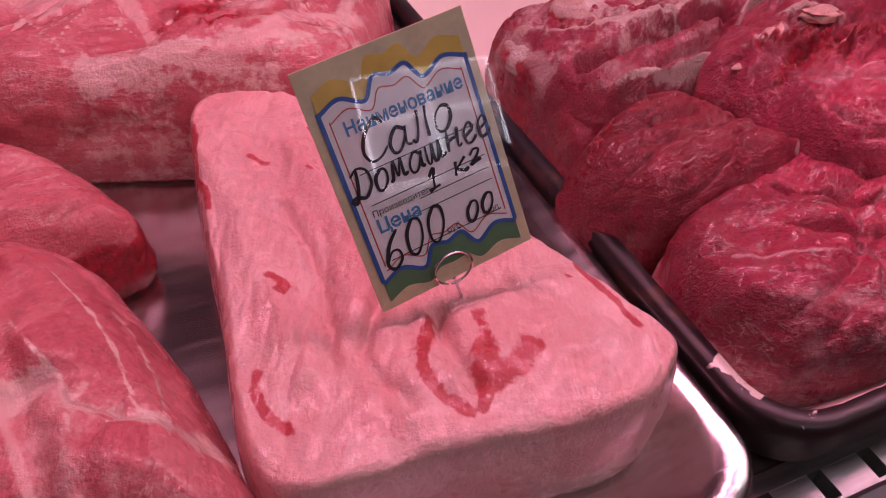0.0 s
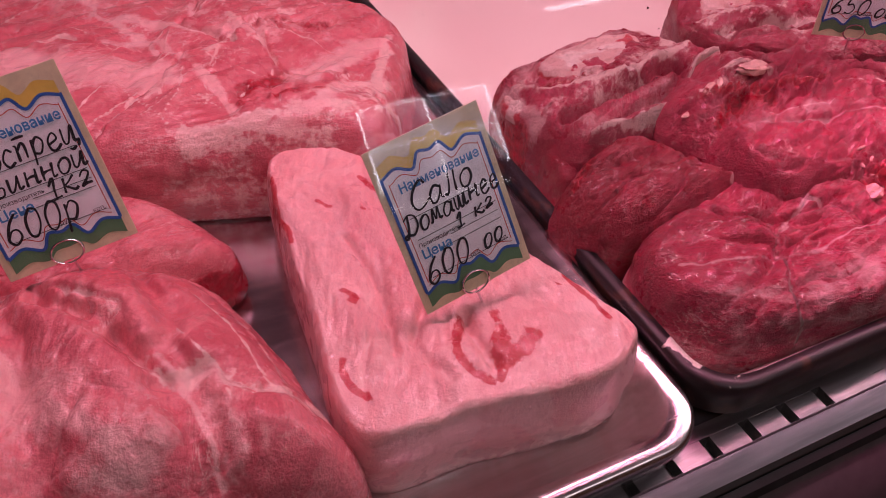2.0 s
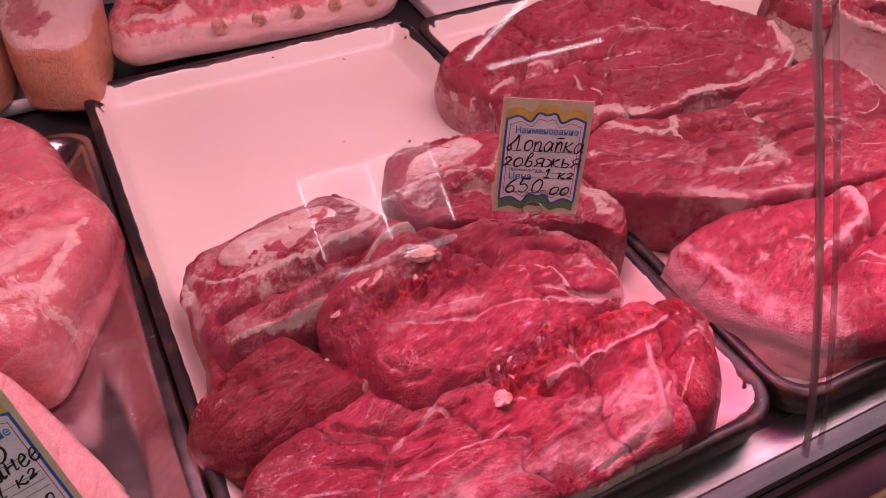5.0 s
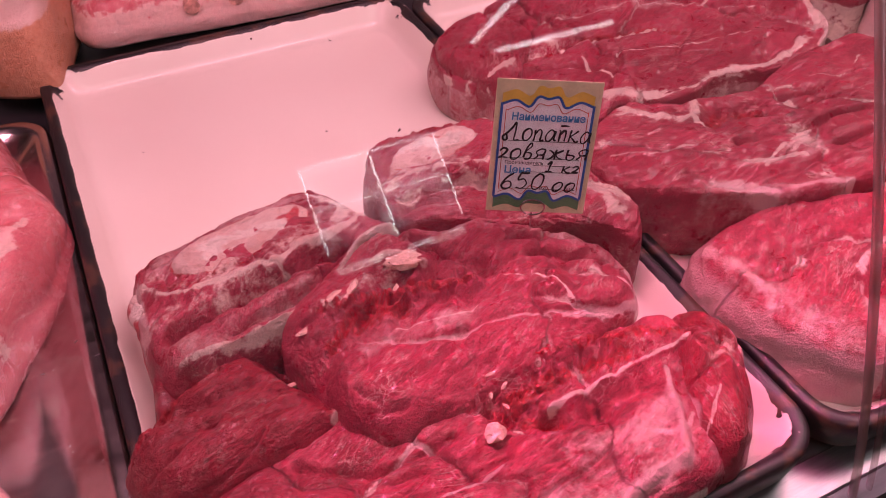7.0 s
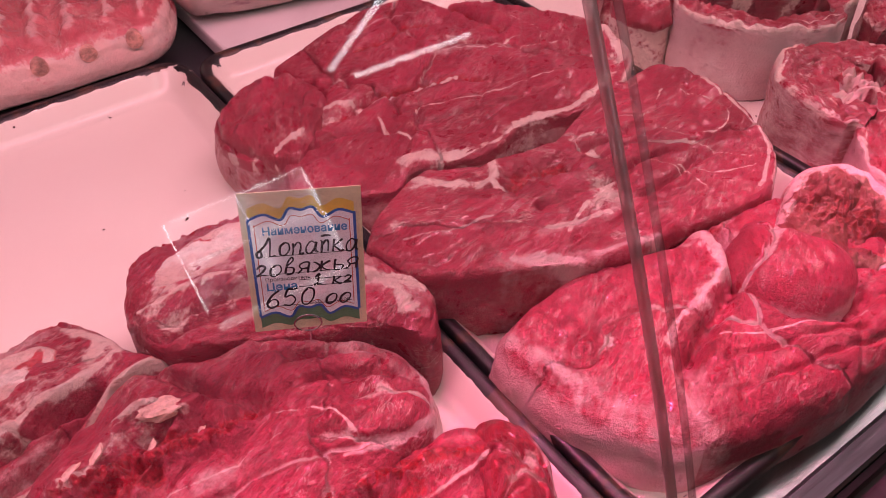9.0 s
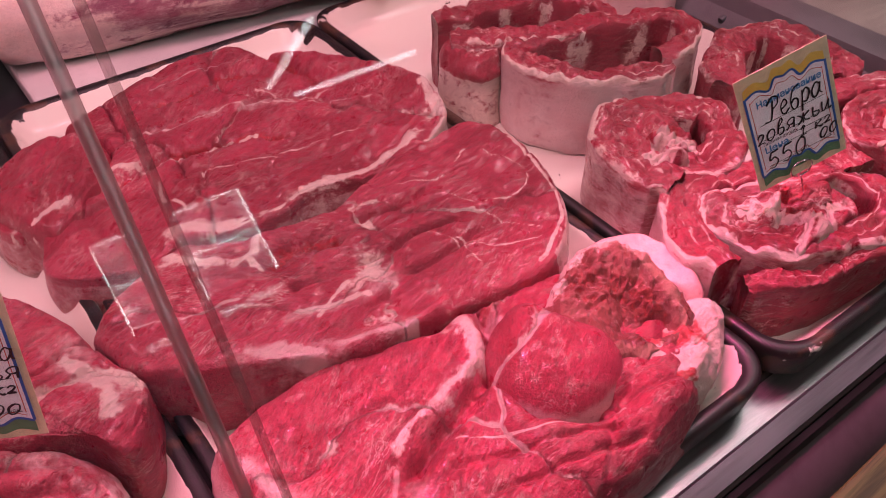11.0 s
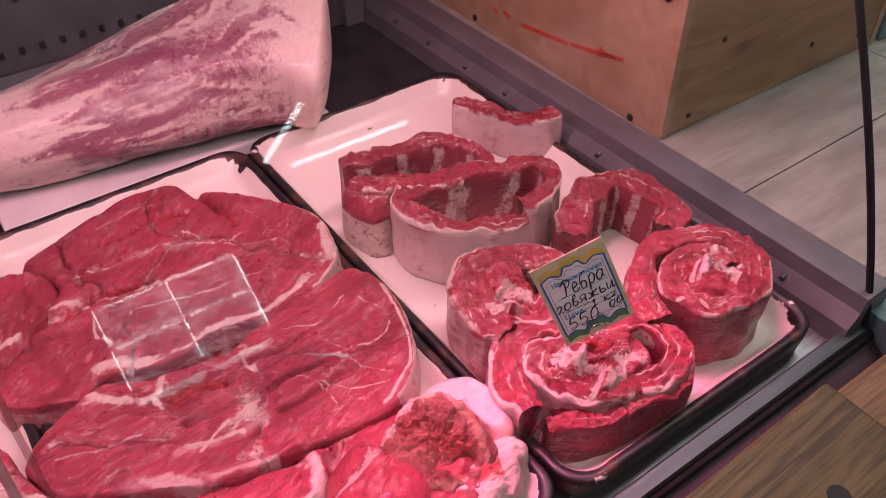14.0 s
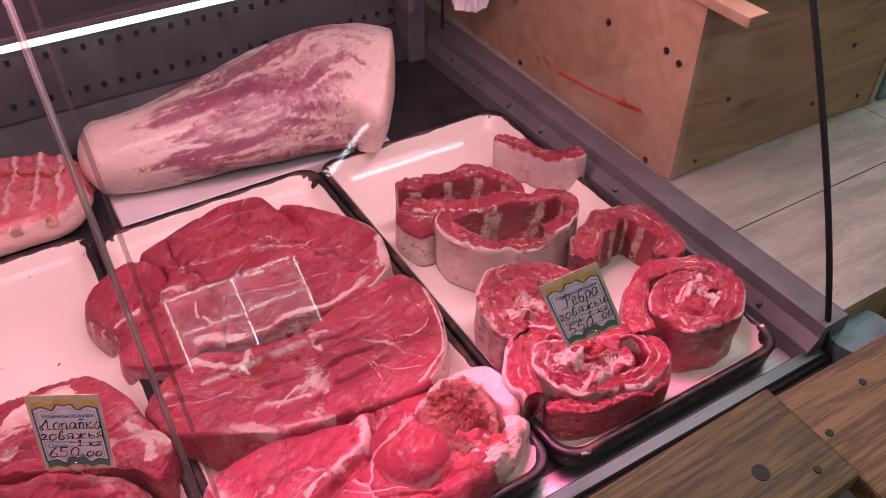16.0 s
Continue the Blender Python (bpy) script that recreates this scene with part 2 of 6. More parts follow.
WIRE = plain("chromed_wire", (0.7, 0.7, 0.72), 0.18, 1.0, 0.05)
SCREW = plain("dark_screw_head", (0.03, 0.028, 0.028), 0.5, 0.6)
BAG = plain("white_thin_plastic", (0.78, 0.78, 0.82), 0.35)


def wood(name, light, dark, across=1.0, rough=0.6):
    n = Nodes(name)
    pos = n.node("ShaderNodeTexCoord", 3)
    warp = n.noise(n.scaled(pos, (2.0, 8, 8)), 1.0, 3)
    ring = n.noise(n.scaled(pos, (3.0, 55 * across, 55 * across)), 1.0, 5, 0.6, 1.6)
    fine = n.noise(n.scaled(pos, (25, 420, 420)), 1.0, 3)
    knot = n.step(n.node("ShaderNodeTexVoronoi", 0, i_Vector=n.scaled(pos, (4.5, 9, 9)), i_Scale=1.0), 0.16, 0.05)
    f = n.math("ADD", n.math("MULTIPLY", ring, 0.7), n.math("MULTIPLY", fine, 0.3))
    col = n.mix(n.step(f, 0.40, 0.58), dark, light)
    col = n.mix(n.math("MULTIPLY", n.step(warp, 0.45, 0.7), 0.4), col, tuple(c * 0.7 for c in dark))
    col = n.mix(knot, col, tuple(c * 0.35 for c in dark))
    return n.done(Base_Color=col, Roughness=rough, Normal=n.bump(f, 0.3, 0.002))


PLANK = wood("weathered_pine", (0.15, 0.108, 0.040), (0.055, 0.037, 0.014))
PLANK_WARM = wood("brown_pine", (0.23, 0.135, 0.062), (0.10, 0.055, 0.024))
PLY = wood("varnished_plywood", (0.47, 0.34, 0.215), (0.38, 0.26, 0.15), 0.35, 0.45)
# the same plywood, darkened: the box front's shade is put into the colour
PLY_SHADED = wood("shaded_plywood_front", (0.40, 0.28, 0.15), (0.27, 0.18, 0.09), 0.35, 0.5)


def glass(name, tint):
    """Thin clear glass: what is behind shows straight through, with a weak mirror image on top."""
    n = Nodes(name)
    n.t.nodes.remove(n.b)
    clear = n.node("ShaderNodeBsdfTransparent", 0, i_Color=(*tint, 1))
    gloss = n.node("ShaderNodeBsdfGlossy", 0, i_Roughness=0.0)
    graze = n.math("POWER", n.node("ShaderNodeLayerWeight", 1, i_Blend=0.5), 5.0)
    facing = n.math("ADD", 0.022, n.math("MULTIPLY", graze, 0.45))
    mixed = n.node("ShaderNodeMixShader", 0, i_0=facing, i_1=clear, i_2=gloss)
    n.t.links.new(mixed, n.t.nodes["Material Output"].inputs[0])
    return n.mat


GLASS = glass("clear_glass", (0.985, 0.985, 0.985))


def seal(name, tint, share, rough):
    """Translucent strip along a pane's edge."""
    n = Nodes(name)
    n.t.nodes.remove(n.b)
    clear = n.node("ShaderNodeBsdfTransparent", 0, i_Color=(*tint, 1))
    gloss = n.node("ShaderNodeBsdfGlossy", 0, i_Color=(0.75, 0.7, 0.7, 1), i_Roughness=rough)
    n.t.links.new(n.node("ShaderNodeMixShader", 0, i_0=share, i_1=clear, i_2=gloss), n.t.nodes["Material Output"].inputs[0])
    return n.mat


SEAL = seal("grey_edge_strip", (0.80, 0.72, 0.72), 0.38, 0.4)
SEAL_CLEAR = seal("clear_pane_edge", (0.88, 0.84, 0.84), 0.16, 0.3)


def glow(name, colour, strength):
    n = Nodes(name)
    return n.done(Base_Color=(0.8, 0.8, 0.8), Emission_Color=colour, Emission_Strength=strength)


SIGN_BLUE = plain("blue_grey_board", (0.18, 0.22, 0.32), 0.5)
SHOWGLOW = glow("showcase_strip_light", (0.9, 0.95, 1.0), 15.0)
PANE = glow("lilac_lit_pane", (0.62, 0.60, 0.95), 0.6)
GLOW = glow("white_tube_light", (0.9, 0.95, 1.0), 14.0)
TUBE = glow("lit_tube", (1.0, 0.93, 0.78), 3.0)

# ---- geometry helpers ----


def link(name, bm, material, parent=None, label="", smooth=False):
    me = bpy.data.meshes.new(name)
    bm.to_mesh(me)
    bm.free()
    ob = new(name, me)
    for m in material if isinstance(material, (list, tuple)) else [material]:
        me.materials.append(m)
    if smooth:
        me.polygons.foreach_set("use_smooth", [True] * len(me.polygons))
        me.set_sharp_from_angle(angle=radians(38))
    if parent:
        ob.parent = parent
    if label:
        ob["label"] = label
    return ob


def part(name, bm, material, parent, label="", smooth=False):
    return link(name, bm, material, parent, label, smooth)


def thing(name, m, label, category, group="", kind=""):
    ob = new(name)
    ob.empty_display_size = 0.05
    ob.matrix_world = m
    return tagged(ob, label, category, group, kind)


def box(x0, x1, y0, y1, z0, z1, bevel=0.0, bm=None, m=None):
    bm = bm or bmesh.new()
    made = bmesh.ops.create_cube(bm, size=1.0)["verts"]
    mid = Vector(((x0 + x1) / 2, (y0 + y1) / 2, (z0 + z1) / 2))
    for v in made:
        v.co = Vector((v.co.x * (x1 - x0), v.co.y * (y1 - y0), v.co.z * (z1 - z0))) + mid
        if m:
            v.co = m @ v.co
    if bevel:
        edges = list({e for v in made for e in v.link_edges})
        bmesh.ops.bevel(bm, geom=edges, offset=bevel, segments=2, affect="EDGES", profile=0.5)
    return bm


def cyl(p, q, r, seg=12, bm=None, r2=None):
    bm = bm or bmesh.new()
    p, q = Vector(p), Vector(q)
    m = Matrix.Translation((p + q) / 2) @ (q - p).to_track_quat("Z", "Y").to_matrix().to_4x4()
    bmesh.ops.create_cone(bm, cap_ends=True, segments=seg, radius1=r, radius2=r if r2 is None else r2, depth=(q - p).length, matrix=m)
    return bm


def tube(points, r, seg=8, bm=None, closed=False):
    """A round wire along points."""
    bm = bm or bmesh.new()
    pts = [Vector(p) for p in points]
    rings = []
    for i, p in enumerate(pts):
        a = pts[i - 1] if i or closed else p
        b = pts[(i + 1) % len(pts)] if i < len(pts) - 1 or closed else p
        q = (b - a).to_track_quat("Z", "Y")
        rings.append([bm.verts.new(p + q @ Vector((r * math.cos(k * math.tau / seg), r * math.sin(k * math.tau / seg), 0))) for k in range(seg)])
    n = len(rings)
    for i in range(n if closed else n - 1):
        a, b = rings[i], rings[(i + 1) % n]
        for k in range(seg):
            bm.faces.new((a[k], a[(k + 1) % seg], b[(k + 1) % seg], b[k]))
    if not closed:
        bm.faces.new(rings[0][::-1])
        bm.faces.new(rings[-1])
    return bm


def profile(points, x0, x1, bm=None, steps=1):
    """A solid with the closed (y, z) outline points, drawn out along x."""
    bm = bm or bmesh.new()
    cols = [[bm.verts.new((x0 + (x1 - x0) * i / steps, y, z)) for y, z in points] for i in range(steps + 1)]
    n = len(points)
    for i in range(steps):
        for k in range(n):
            bm.faces.new((cols[i][k], cols[i + 1][k], cols[i + 1][(k + 1) % n], cols[i][(k + 1) % n]))
    bm.faces.new(cols[0])
    bm.faces.new(cols[-1][::-1])
    bmesh.ops.recalc_face_normals(bm, faces=bm.faces)
    return bm


def lattice(p, seed):
    """Smooth value noise in -1..1 for an array of places."""
    i = np.floor(p).astype(np.int64)
    f = p - i
    f = f * f * (3 - 2 * f)
    out = 0
    for dx in (0, 1):
        for dy in (0, 1):
            for dz in (0, 1):
                h = (i[:, 0] + dx) * 73856093 ^ (i[:, 1] + dy) * 19349663 ^ (i[:, 2] + dz) * 83492791 ^ seed * 2654435761
                h = (h ^ (h >> 13)) * 1274126177 & 0x7FFFFFFF
                w = (f[:, 0] if dx else 1 - f[:, 0]) * (f[:, 1] if dy else 1 - f[:, 1]) * (f[:, 2] if dz else 1 - f[:, 2])
                out = out + w * ((h ^ (h >> 16)) % 65536 / 32767.5 - 1)
    return out


def fbm(p, freq, seed, octaves=3):
    return sum(lattice(p * freq * 2.1 ** o, seed + o) * 0.5 ** o for o in range(octaves)) / 1.6


def loop(points, n):
    """A smooth closed line through points, as n even steps."""
    p = np.array(points, float)
    k, out = len(p), []
    for i in range(k):
        a, b, c, d = p[i - 1], p[i], p[(i + 1) % k], p[(i + 2) % k]
        for t in np.linspace(0, 1, 24, endpoint=False):
            out.append(0.5 * (2 * b + (c - a) * t + (2 * a - 5 * b + 4 * c - d) * t * t + (3 * b - a - 3 * c + d) * t ** 3))
    out = np.array(out)
    d = np.r_[0, np.cumsum(np.linalg.norm(np.diff(np.r_[out, out[:1]], axis=0), axis=1))]
    s = np.linspace(0, d[-1], n, endpoint=False)
    q = np.r_[out, out[:1]]
    return np.stack([np.interp(s, d, q[:, j]) for j in range(p.shape[1])], 1)


def line(points, n):
    """A smooth open line through points."""
    p = np.array(points, float)
    p = np.r_[[2 * p[0] - p[1]], p, [2 * p[-1] - p[-2]]]
    out = []
    for i in range(1, len(p) - 2):
        a, b, c, d = p[i - 1], p[i], p[i + 1], p[i + 2]
        for t in np.linspace(0, 1, 24, endpoint=False):
            out.append(0.5 * (2 * b + (c - a) * t + (2 * a - 5 * b + 4 * c - d) * t * t + (3 * b - a - 3 * c + d) * t ** 3))
    out = np.array(out + [p[-2]])
    d = np.r_[0, np.cumsum(np.linalg.norm(np.diff(out, axis=0), axis=1))]
    s = np.linspace(0, d[-1], n)
    return np.stack([np.interp(s, d, out[:, j]) for j in range(p.shape[1])], 1)


def away(xy, a):
    """Distance of each place to the stroke a = (x1, y1, x2, y2)."""
    p, q = np.array(a[:2]), np.array(a[2:4])
    v = q - p
    t = np.clip(((xy - p) @ v) / max(v @ v, 1e-9), 0, 1)
    return np.linalg.norm(xy - p - t[:, None] * v, axis=1)


def skin(name, co, faces, tone, grain, material, label, category, group="", parent=None):
    """Links arrays as one smooth mesh with its tone and grain attributes."""
    me = bpy.data.meshes.new(name)
    me.from_pydata(co.tolist(), [], faces)
    a = me.attributes.new("tone", "FLOAT_COLOR", "POINT")
    a.data.foreach_set("color", np.c_[np.clip(tone, 0, 1), np.ones(len(co))].ravel().astype(np.float32))
    g = me.attributes.new("grain", "FLOAT_VECTOR", "POINT")
    g.data.foreach_set("vector", grain.ravel().astype(np.float32))
    me.polygons.foreach_set("use_smooth", [True] * len(me.polygons))
    me.materials.append(material)
    ob = new(name, me)
    if parent:
        ob.parent = parent
        if label:
            ob["label"] = label
        return ob
    return tagged(ob, label, category, group)


def grid_faces(rows, n, wrap=True, first=0):
    f = []
    for i in range(rows - 1):
        for k in range(n if wrap else n - 1):
            a, b = first + i * n + k, first + i * n + (k + 1) % n
            f.append((a, b, b + n, a + n))
    return f


class Marks(list):
    """Lines on a cut of meat: channel (0 fat, 1 sinew and bone, 2 torn red, 3 bare fold, 4 thin fat film, 5 thin sinew film), width, rise, points."""

    def __call__(self, ch, width, rise, *pts):
        self.append((ch, width, rise, pts))


def slab(name, outline, z0, h, label, category="meat", material=None, side=0.6, edge=0.02, bulge=0.08, rough=0.003, freq=28, grain=0.0, relief=(), paint=(), rim=(), flank=(0, 0, 0), tilt=(0, 0), seed=1, n=300, rings=88, group="", parent=None, lean=0.0, crease=0.003, torn=0.005, muscles=0, seam=0.0024, step=0.006, marks=()):
    """A cut of meat lying on z0: outline in plan, h thick. side: the part of its height that is a steep flank; edge: the rounding's width.
    relief: strokes (x1, y1, x2, y2, width, rise). paint: strokes (channel, x1, y1, x2, y2, width). rim: (from, to, width, channel) in degrees round the middle.
    marks: smooth lines of fat, sinew, torn red or bare folds, as Marks keeps them."""
    o = loop(outline, n)
    c = o.mean(0)
    rad = np.linalg.norm(o - c, axis=1)
    ang = np.degrees(np.arctan2(o[:, 1] - c[1], o[:, 0] - c[0])) % 360
    ss = 1 - (1 - np.linspace(0.02, 1, rings)) ** 1.35
    xy = (c + (o - c)[None] * ss[:, None, None]).reshape(-1, 2)
    d = ((1 - ss)[:, None] * rad[None]).ravel()
    s = np.repeat(ss, n)
    u = np.clip(d / edge, 0, 1)
    z = z0 + h * (side + (1 - side) * np.sqrt(1 - (1 - u) ** 2)) + h * bulge * (1 - s ** 2)
    down = 14
    k = np.linspace(0, 1, down + 1)[1:]
    out = 1 + 0.02 * np.sin(k * math.pi) - lean * k
    sxy = (c + (o - c)[None] * out[:, None, None]).reshape(-1, 2)
    sz = np.repeat(z0 + h * side * (1 - k), n)
    flat = np.r_[np.zeros(len(xy)), np.ones(len(sxy))]
    xy, z = np.r_[xy, sxy], np.r_[z, sz]
    p3 = np.c_[xy, z]
    warp = np.c_[fbm(p3, 34, seed + 11, 4), fbm(p3, 34, seed + 17, 4)] * 0.010
    w = xy + warp
    ca, sa = math.cos(radians(grain)), math.sin(radians(grain))
    along = np.c_[(xy[:, 0] * ca + xy[:, 1] * sa) * 0.35, -xy[:, 0] * sa + xy[:, 1] * ca, z * 0.5]
    vary = np.clip(0.55 + 0.95 * fbm(p3, 60, seed + 23, 3), 0.12, 1.4)
    fade = np.r_[np.clip(d / (edge * 0.6), 0.25, 1), np.repeat(1 - k, n) * 0.25]
    z = z + fade * rough * (fbm(p3 * [1, 1, 0.4], freq, seed, 4) * 1.6)
    z = z - fade * crease * np.clip(1 - 4.5 * abs(fbm(along, freq * 1.3, seed + 41, 3)), 0, 1) ** 2
    z = z + fade * crease * 0.6 * fbm(along, freq * 5, seed + 43, 2)
    z = z + fade * min(0.0011, 0.4 * crease) * fbm(along * [1, 1, 2], 380, seed + 44, 2)
    for x1, y1, x2, y2, width, rise in relief:
        z = z + rise * np.exp(-(away(w, (x1, y1, x2, y2)) / width) ** 2) * np.clip(fade * 1.6, 0, 1)
    for ch, x1, y1, x2, y2, width in paint:
        if ch == 2 and torn:
            hit = np.clip(1.25 - away(w, (x1, y1, x2, y2)) / (width * vary * 1.3), 0, 1) * np.clip(fade * 1.5, 0, 1)
            z = z + hit * torn * 0.6 * (1.2 * (1 - 3 * abs(fbm(p3, 75, seed + 47, 3))) - 0.5)
    drawn = []
    for ch, width, rise, pts in marks:
        c2 = line(pts, 5 * len(pts))
        near_to = np.min([away(xy + 0.28 * warp, (*p, *q)) for p, q in zip(c2, c2[1:])], axis=0)
        drawn.append((ch, width, near_to))
        if rise:
            z = z + rise * np.exp(-(near_to / width) ** 2) * np.clip(fade * 1.6, 0, 1) * (1.1 if rise > 0 else 1.5 * np.clip(0.3 + vary, 0.6, 1.2))
        if ch == 2 and torn:
            z = z + np.clip(1.3 - near_to / (width * 1.3), 0, 1) * np.clip(fade * 1.5, 0, 1) * torn * 0.6 * (1.1 * (1 - 3 * abs(fbm(p3, 140, seed + 49, 3))) - 0.4)
    cell = np.zeros(len(z), int)
    if muscles:
        # bundles of muscle: each at its own level, parted by grooves
        rnd = np.random.RandomState(seed * 7 + 1)
        pick = c + (o[rnd.randint(0, n, muscles)] - c) * np.sqrt(rnd.uniform(0.02, 0.95, muscles))[:, None]
        levels = rnd.uniform(-1.0, 0.5, muscles) * step
        bent = xy + np.c_[fbm(p3 * [1, 1, 0], 13, seed + 61, 4), fbm(p3 * [1, 1, 0], 13, seed + 67, 4)] * 0.042
        far = np.linalg.norm(bent[:, None] - pick[None], axis=2)
        order = np.sort(far, axis=1)
        cell = far.argmin(1)
        gap = order[:, 1] - order[:, 0]
        soft = np.exp(-(far - order[:, :1]) / 0.006)
        z = z + fade * (soft * levels).sum(1) / soft.sum(1) - fade * step * 0.8 * np.exp(-(gap / 0.0045) ** 2)
        line_on = np.clip(0.42 + 1.3 * fbm(p3, 22, seed + 71, 3), 0, 1.25)
    push = rough * 1.1 * fbm(p3, freq * 1.1, seed + 5, 3) + min(0.0014, 0.5 * crease) * fbm(p3, 130, seed + 6, 3)
    dirn = (xy - c) / np.maximum(np.linalg.norm(xy - c, axis=1), 1e-6)[:, None]
    near = np.r_[np.clip(1 - d / edge, 0, 1), np.ones(len(sxy))]
    xy = xy + dirn * (push * near * (1 - 0.5 * flat))[:, None]
    z = z + ((xy - c) @ np.array(tilt)) * np.clip((z - z0) / h, 0, 1)
    z = np.maximum(z, z0)
    tone = np.zeros((len(z), 3))
    tone += np.array(flank) * (flat * 1.0)[:, None]
    for ch, x1, y1, x2, y2, width in paint:
        v = np.clip(1.25 - away(w, (x1, y1, x2, y2)) / (width * (1 + (vary - 1) * min(1.0, 0.006 / width))), 0, 1)
        tone[:, ch] = np.maximum(tone[:, ch], v)
    broken = fbm(p3, 45, seed + 83, 3)
    for ch, width, near_to in drawn:
        if ch < 3:
            v = np.clip(1.3 - near_to / (width * (0.45 + 0.5 * vary)), 0, 1) * np.clip(0.98 + 0.8 * broken, 0.35, 1)
            tone[:, ch] = np.maximum(tone[:, ch], v)
            if ch == 0:
                tone[:, 2] *= 1 - v
        if ch > 3:
            v = np.clip(1.4 - near_to / width, 0, 1) * np.clip(0.46 + 0.35 * broken, 0.1, 0.7)
            tone[:, ch - 4] = np.maximum(tone[:, ch - 4], v)
    if muscles:
        tone[:, 0] = np.maximum(tone[:, 0], np.clip(1.25 - gap / (seam * 2.4 * (0.4 + line_on)), 0, 1) * line_on * (1 - 0.6 * flat))
    ringd = np.r_[d, -np.repeat(k, n) * h * side]
    angs = np.tile(ang, rings + down)
    for a0, a1, width, ch in rim:
        inside = ((angs - a0) % 360) < ((a1 - a0) % 360 or 360)
        v = np.clip(1.2 - np.maximum(ringd, 0) / width, 0, 1) * inside
        tone[:, ch] = np.maximum(tone[:, ch], v)
    co = np.c_[xy, z]
    rows = rings + down
    faces = grid_faces(rows, n)
    top, bot = len(co), len(co) + 1
    co = np.r_[co, [[*c, z[:n].mean()]], [[*c, z0]]]
    tone = np.r_[tone, tone[:1], tone[:1]]
    faces += [(top, (i + 1) % n, i) for i in range(n)]
    last = (rows - 1) * n
    faces += [(bot, last + i, last + (i + 1) % n) for i in range(n)]
    faces = [f[::-1] for f in faces]
    own = np.r_[cell, 0, 0] * 1.9
    ca, sa = np.cos(radians(grain) + 0.55 * np.sin(own * 2.3)), np.sin(radians(grain) + 0.55 * np.sin(own * 2.3))
    g = np.c_[co[:, 0] * ca + co[:, 1] * sa, -co[:, 0] * sa + co[:, 1] * ca, co[:, 2] + own * 0.31] + seed * 3.7
    return skin(name, co, faces, tone, g, material or BEEF, label, category, group, parent)


def strip(name, path, thick, height, z0, label, category="rib roll", material=None, seed=1, m=260, white=1.0, layers=(0.2, 0.55), wave=0.005, group="", twist=0.0, parent=None, core=0.0):
    """A slab of ribs standing on edge, bent along path (x, y); its outer face is to the left of the path."""
    c = line(path, m)
    t = np.gradient(c, axis=0)
    t /= np.linalg.norm(t, axis=1)[:, None]
    nrm = np.c_[-t[:, 1], t[:, 0]]
    sec = []
    for u, v in loop([(-0.5, 0.04), (-0.5, 0.5), (-0.5, 0.93), (-0.38, 1.0), (0, 1.01), (0.38, 1.0), (0.5, 0.93), (0.5, 0.5), (0.5, 0.04), (0.3, 0), (-0.3, 0)], 72):
        sec.append((u, v))
    sec = np.array(sec)
    k = len(sec)
    al = np.linspace(0, 1, m)
    end = np.clip(np.minimum(al, 1 - al) / 0.03, 0.55, 1) ** 0.5
    up = fbm(np.c_[c, np.zeros(m)], 22, seed, 3) * wave
    wide = thick * (1 + 0.5 * fbm(np.c_[c, np.ones(m)], 30, seed + 3, 2)) * end
    c = c + nrm * (0.006 * fbm(np.c_[c, np.zeros(m) + 2], 18, seed + 13, 3))[:, None]
    off = sec[None, :, 0] * wide[:, None] + twist * (sec[None, :, 1] - 0.5)
    xy = c[:, None] + nrm[:, None] * off[:, :, None]
    zz = z0 + sec[None, :, 1] * (height + up[:, None])
    co = np.c_[xy.reshape(-1, 2), zz.ravel()]
    u = np.tile(sec[:, 0], m)
    v = np.tile(sec[:, 1], m)
    top = np.clip((v - 0.9) / 0.1, 0, 1)
    q = fbm(co, 60, seed + 9, 3)
    co[:, 2] += top * 0.004 * q + top * 0.005 * fbm(co, 25, seed + 8) - top * 0.004 * np.clip(1 - 4 * abs(fbm(co, 55, seed + 14, 3)), 0, 1)
    co[:, 2] += top * 0.0026 * fbm(co, 150, seed + 53, 2)
    co[:, :2] += np.repeat(nrm, k, 0) * (0.0032 * fbm(co, 30, seed + 4, 4))[:, None]
    tone = np.zeros((len(co), 3))
    outer, inner = np.clip((u - 0.42) / 0.06, 0, 1), np.clip((-u - 0.42) / 0.06, 0, 1)
    tone[:, 1] = outer * (1 - top) * white * np.clip(0.92 + 0.7 * fbm(co * [1, 1, 0.35], 26, seed + 51, 3), 0.3, 1)
    tone[:, 0] = np.maximum(tone[:, 0], inner * (1 - top) * 0.62 * np.clip(0.2 + 1.1 * np.sin(np.repeat(al, k) * 46 + seed + 3.5 * fbm(co, 14, seed + 37, 2)), 0, 1))
    for la in layers:
        tone[:, 0] = np.maximum(tone[:, 0], np.clip(1.1 - abs(u + 0.5 - la + 0.12 * q) / 0.055, 0, 1) * top * (0.55 + 0.6 * fbm(co, 26, seed + 21)))
    rimmed = np.clip((u - 0.33) / 0.1, 0, 1) * np.clip((v - 0.86) / 0.08, 0, 1) * np.clip(0.7 + 1.2 * fbm(co, 30, seed + 57, 3), 0, 1)
    tone[:, 0] = np.maximum(tone[:, 0], rimmed * min(1.0, 0.35 + white))
    tone[:, 2] = np.maximum(tone[:, 2], top * core * np.clip(0.6 + fbm(co, 40, seed + 31), 0, 1))
    faces = grid_faces(m, k)
    faces += [tuple(range(k)), tuple(range((m - 1) * k, m * k))[::-1]]
    faces = [f[::-1] for f in faces]
    d = np.r_[0, np.cumsum(np.linalg.norm(np.diff(c, axis=0), axis=1))]
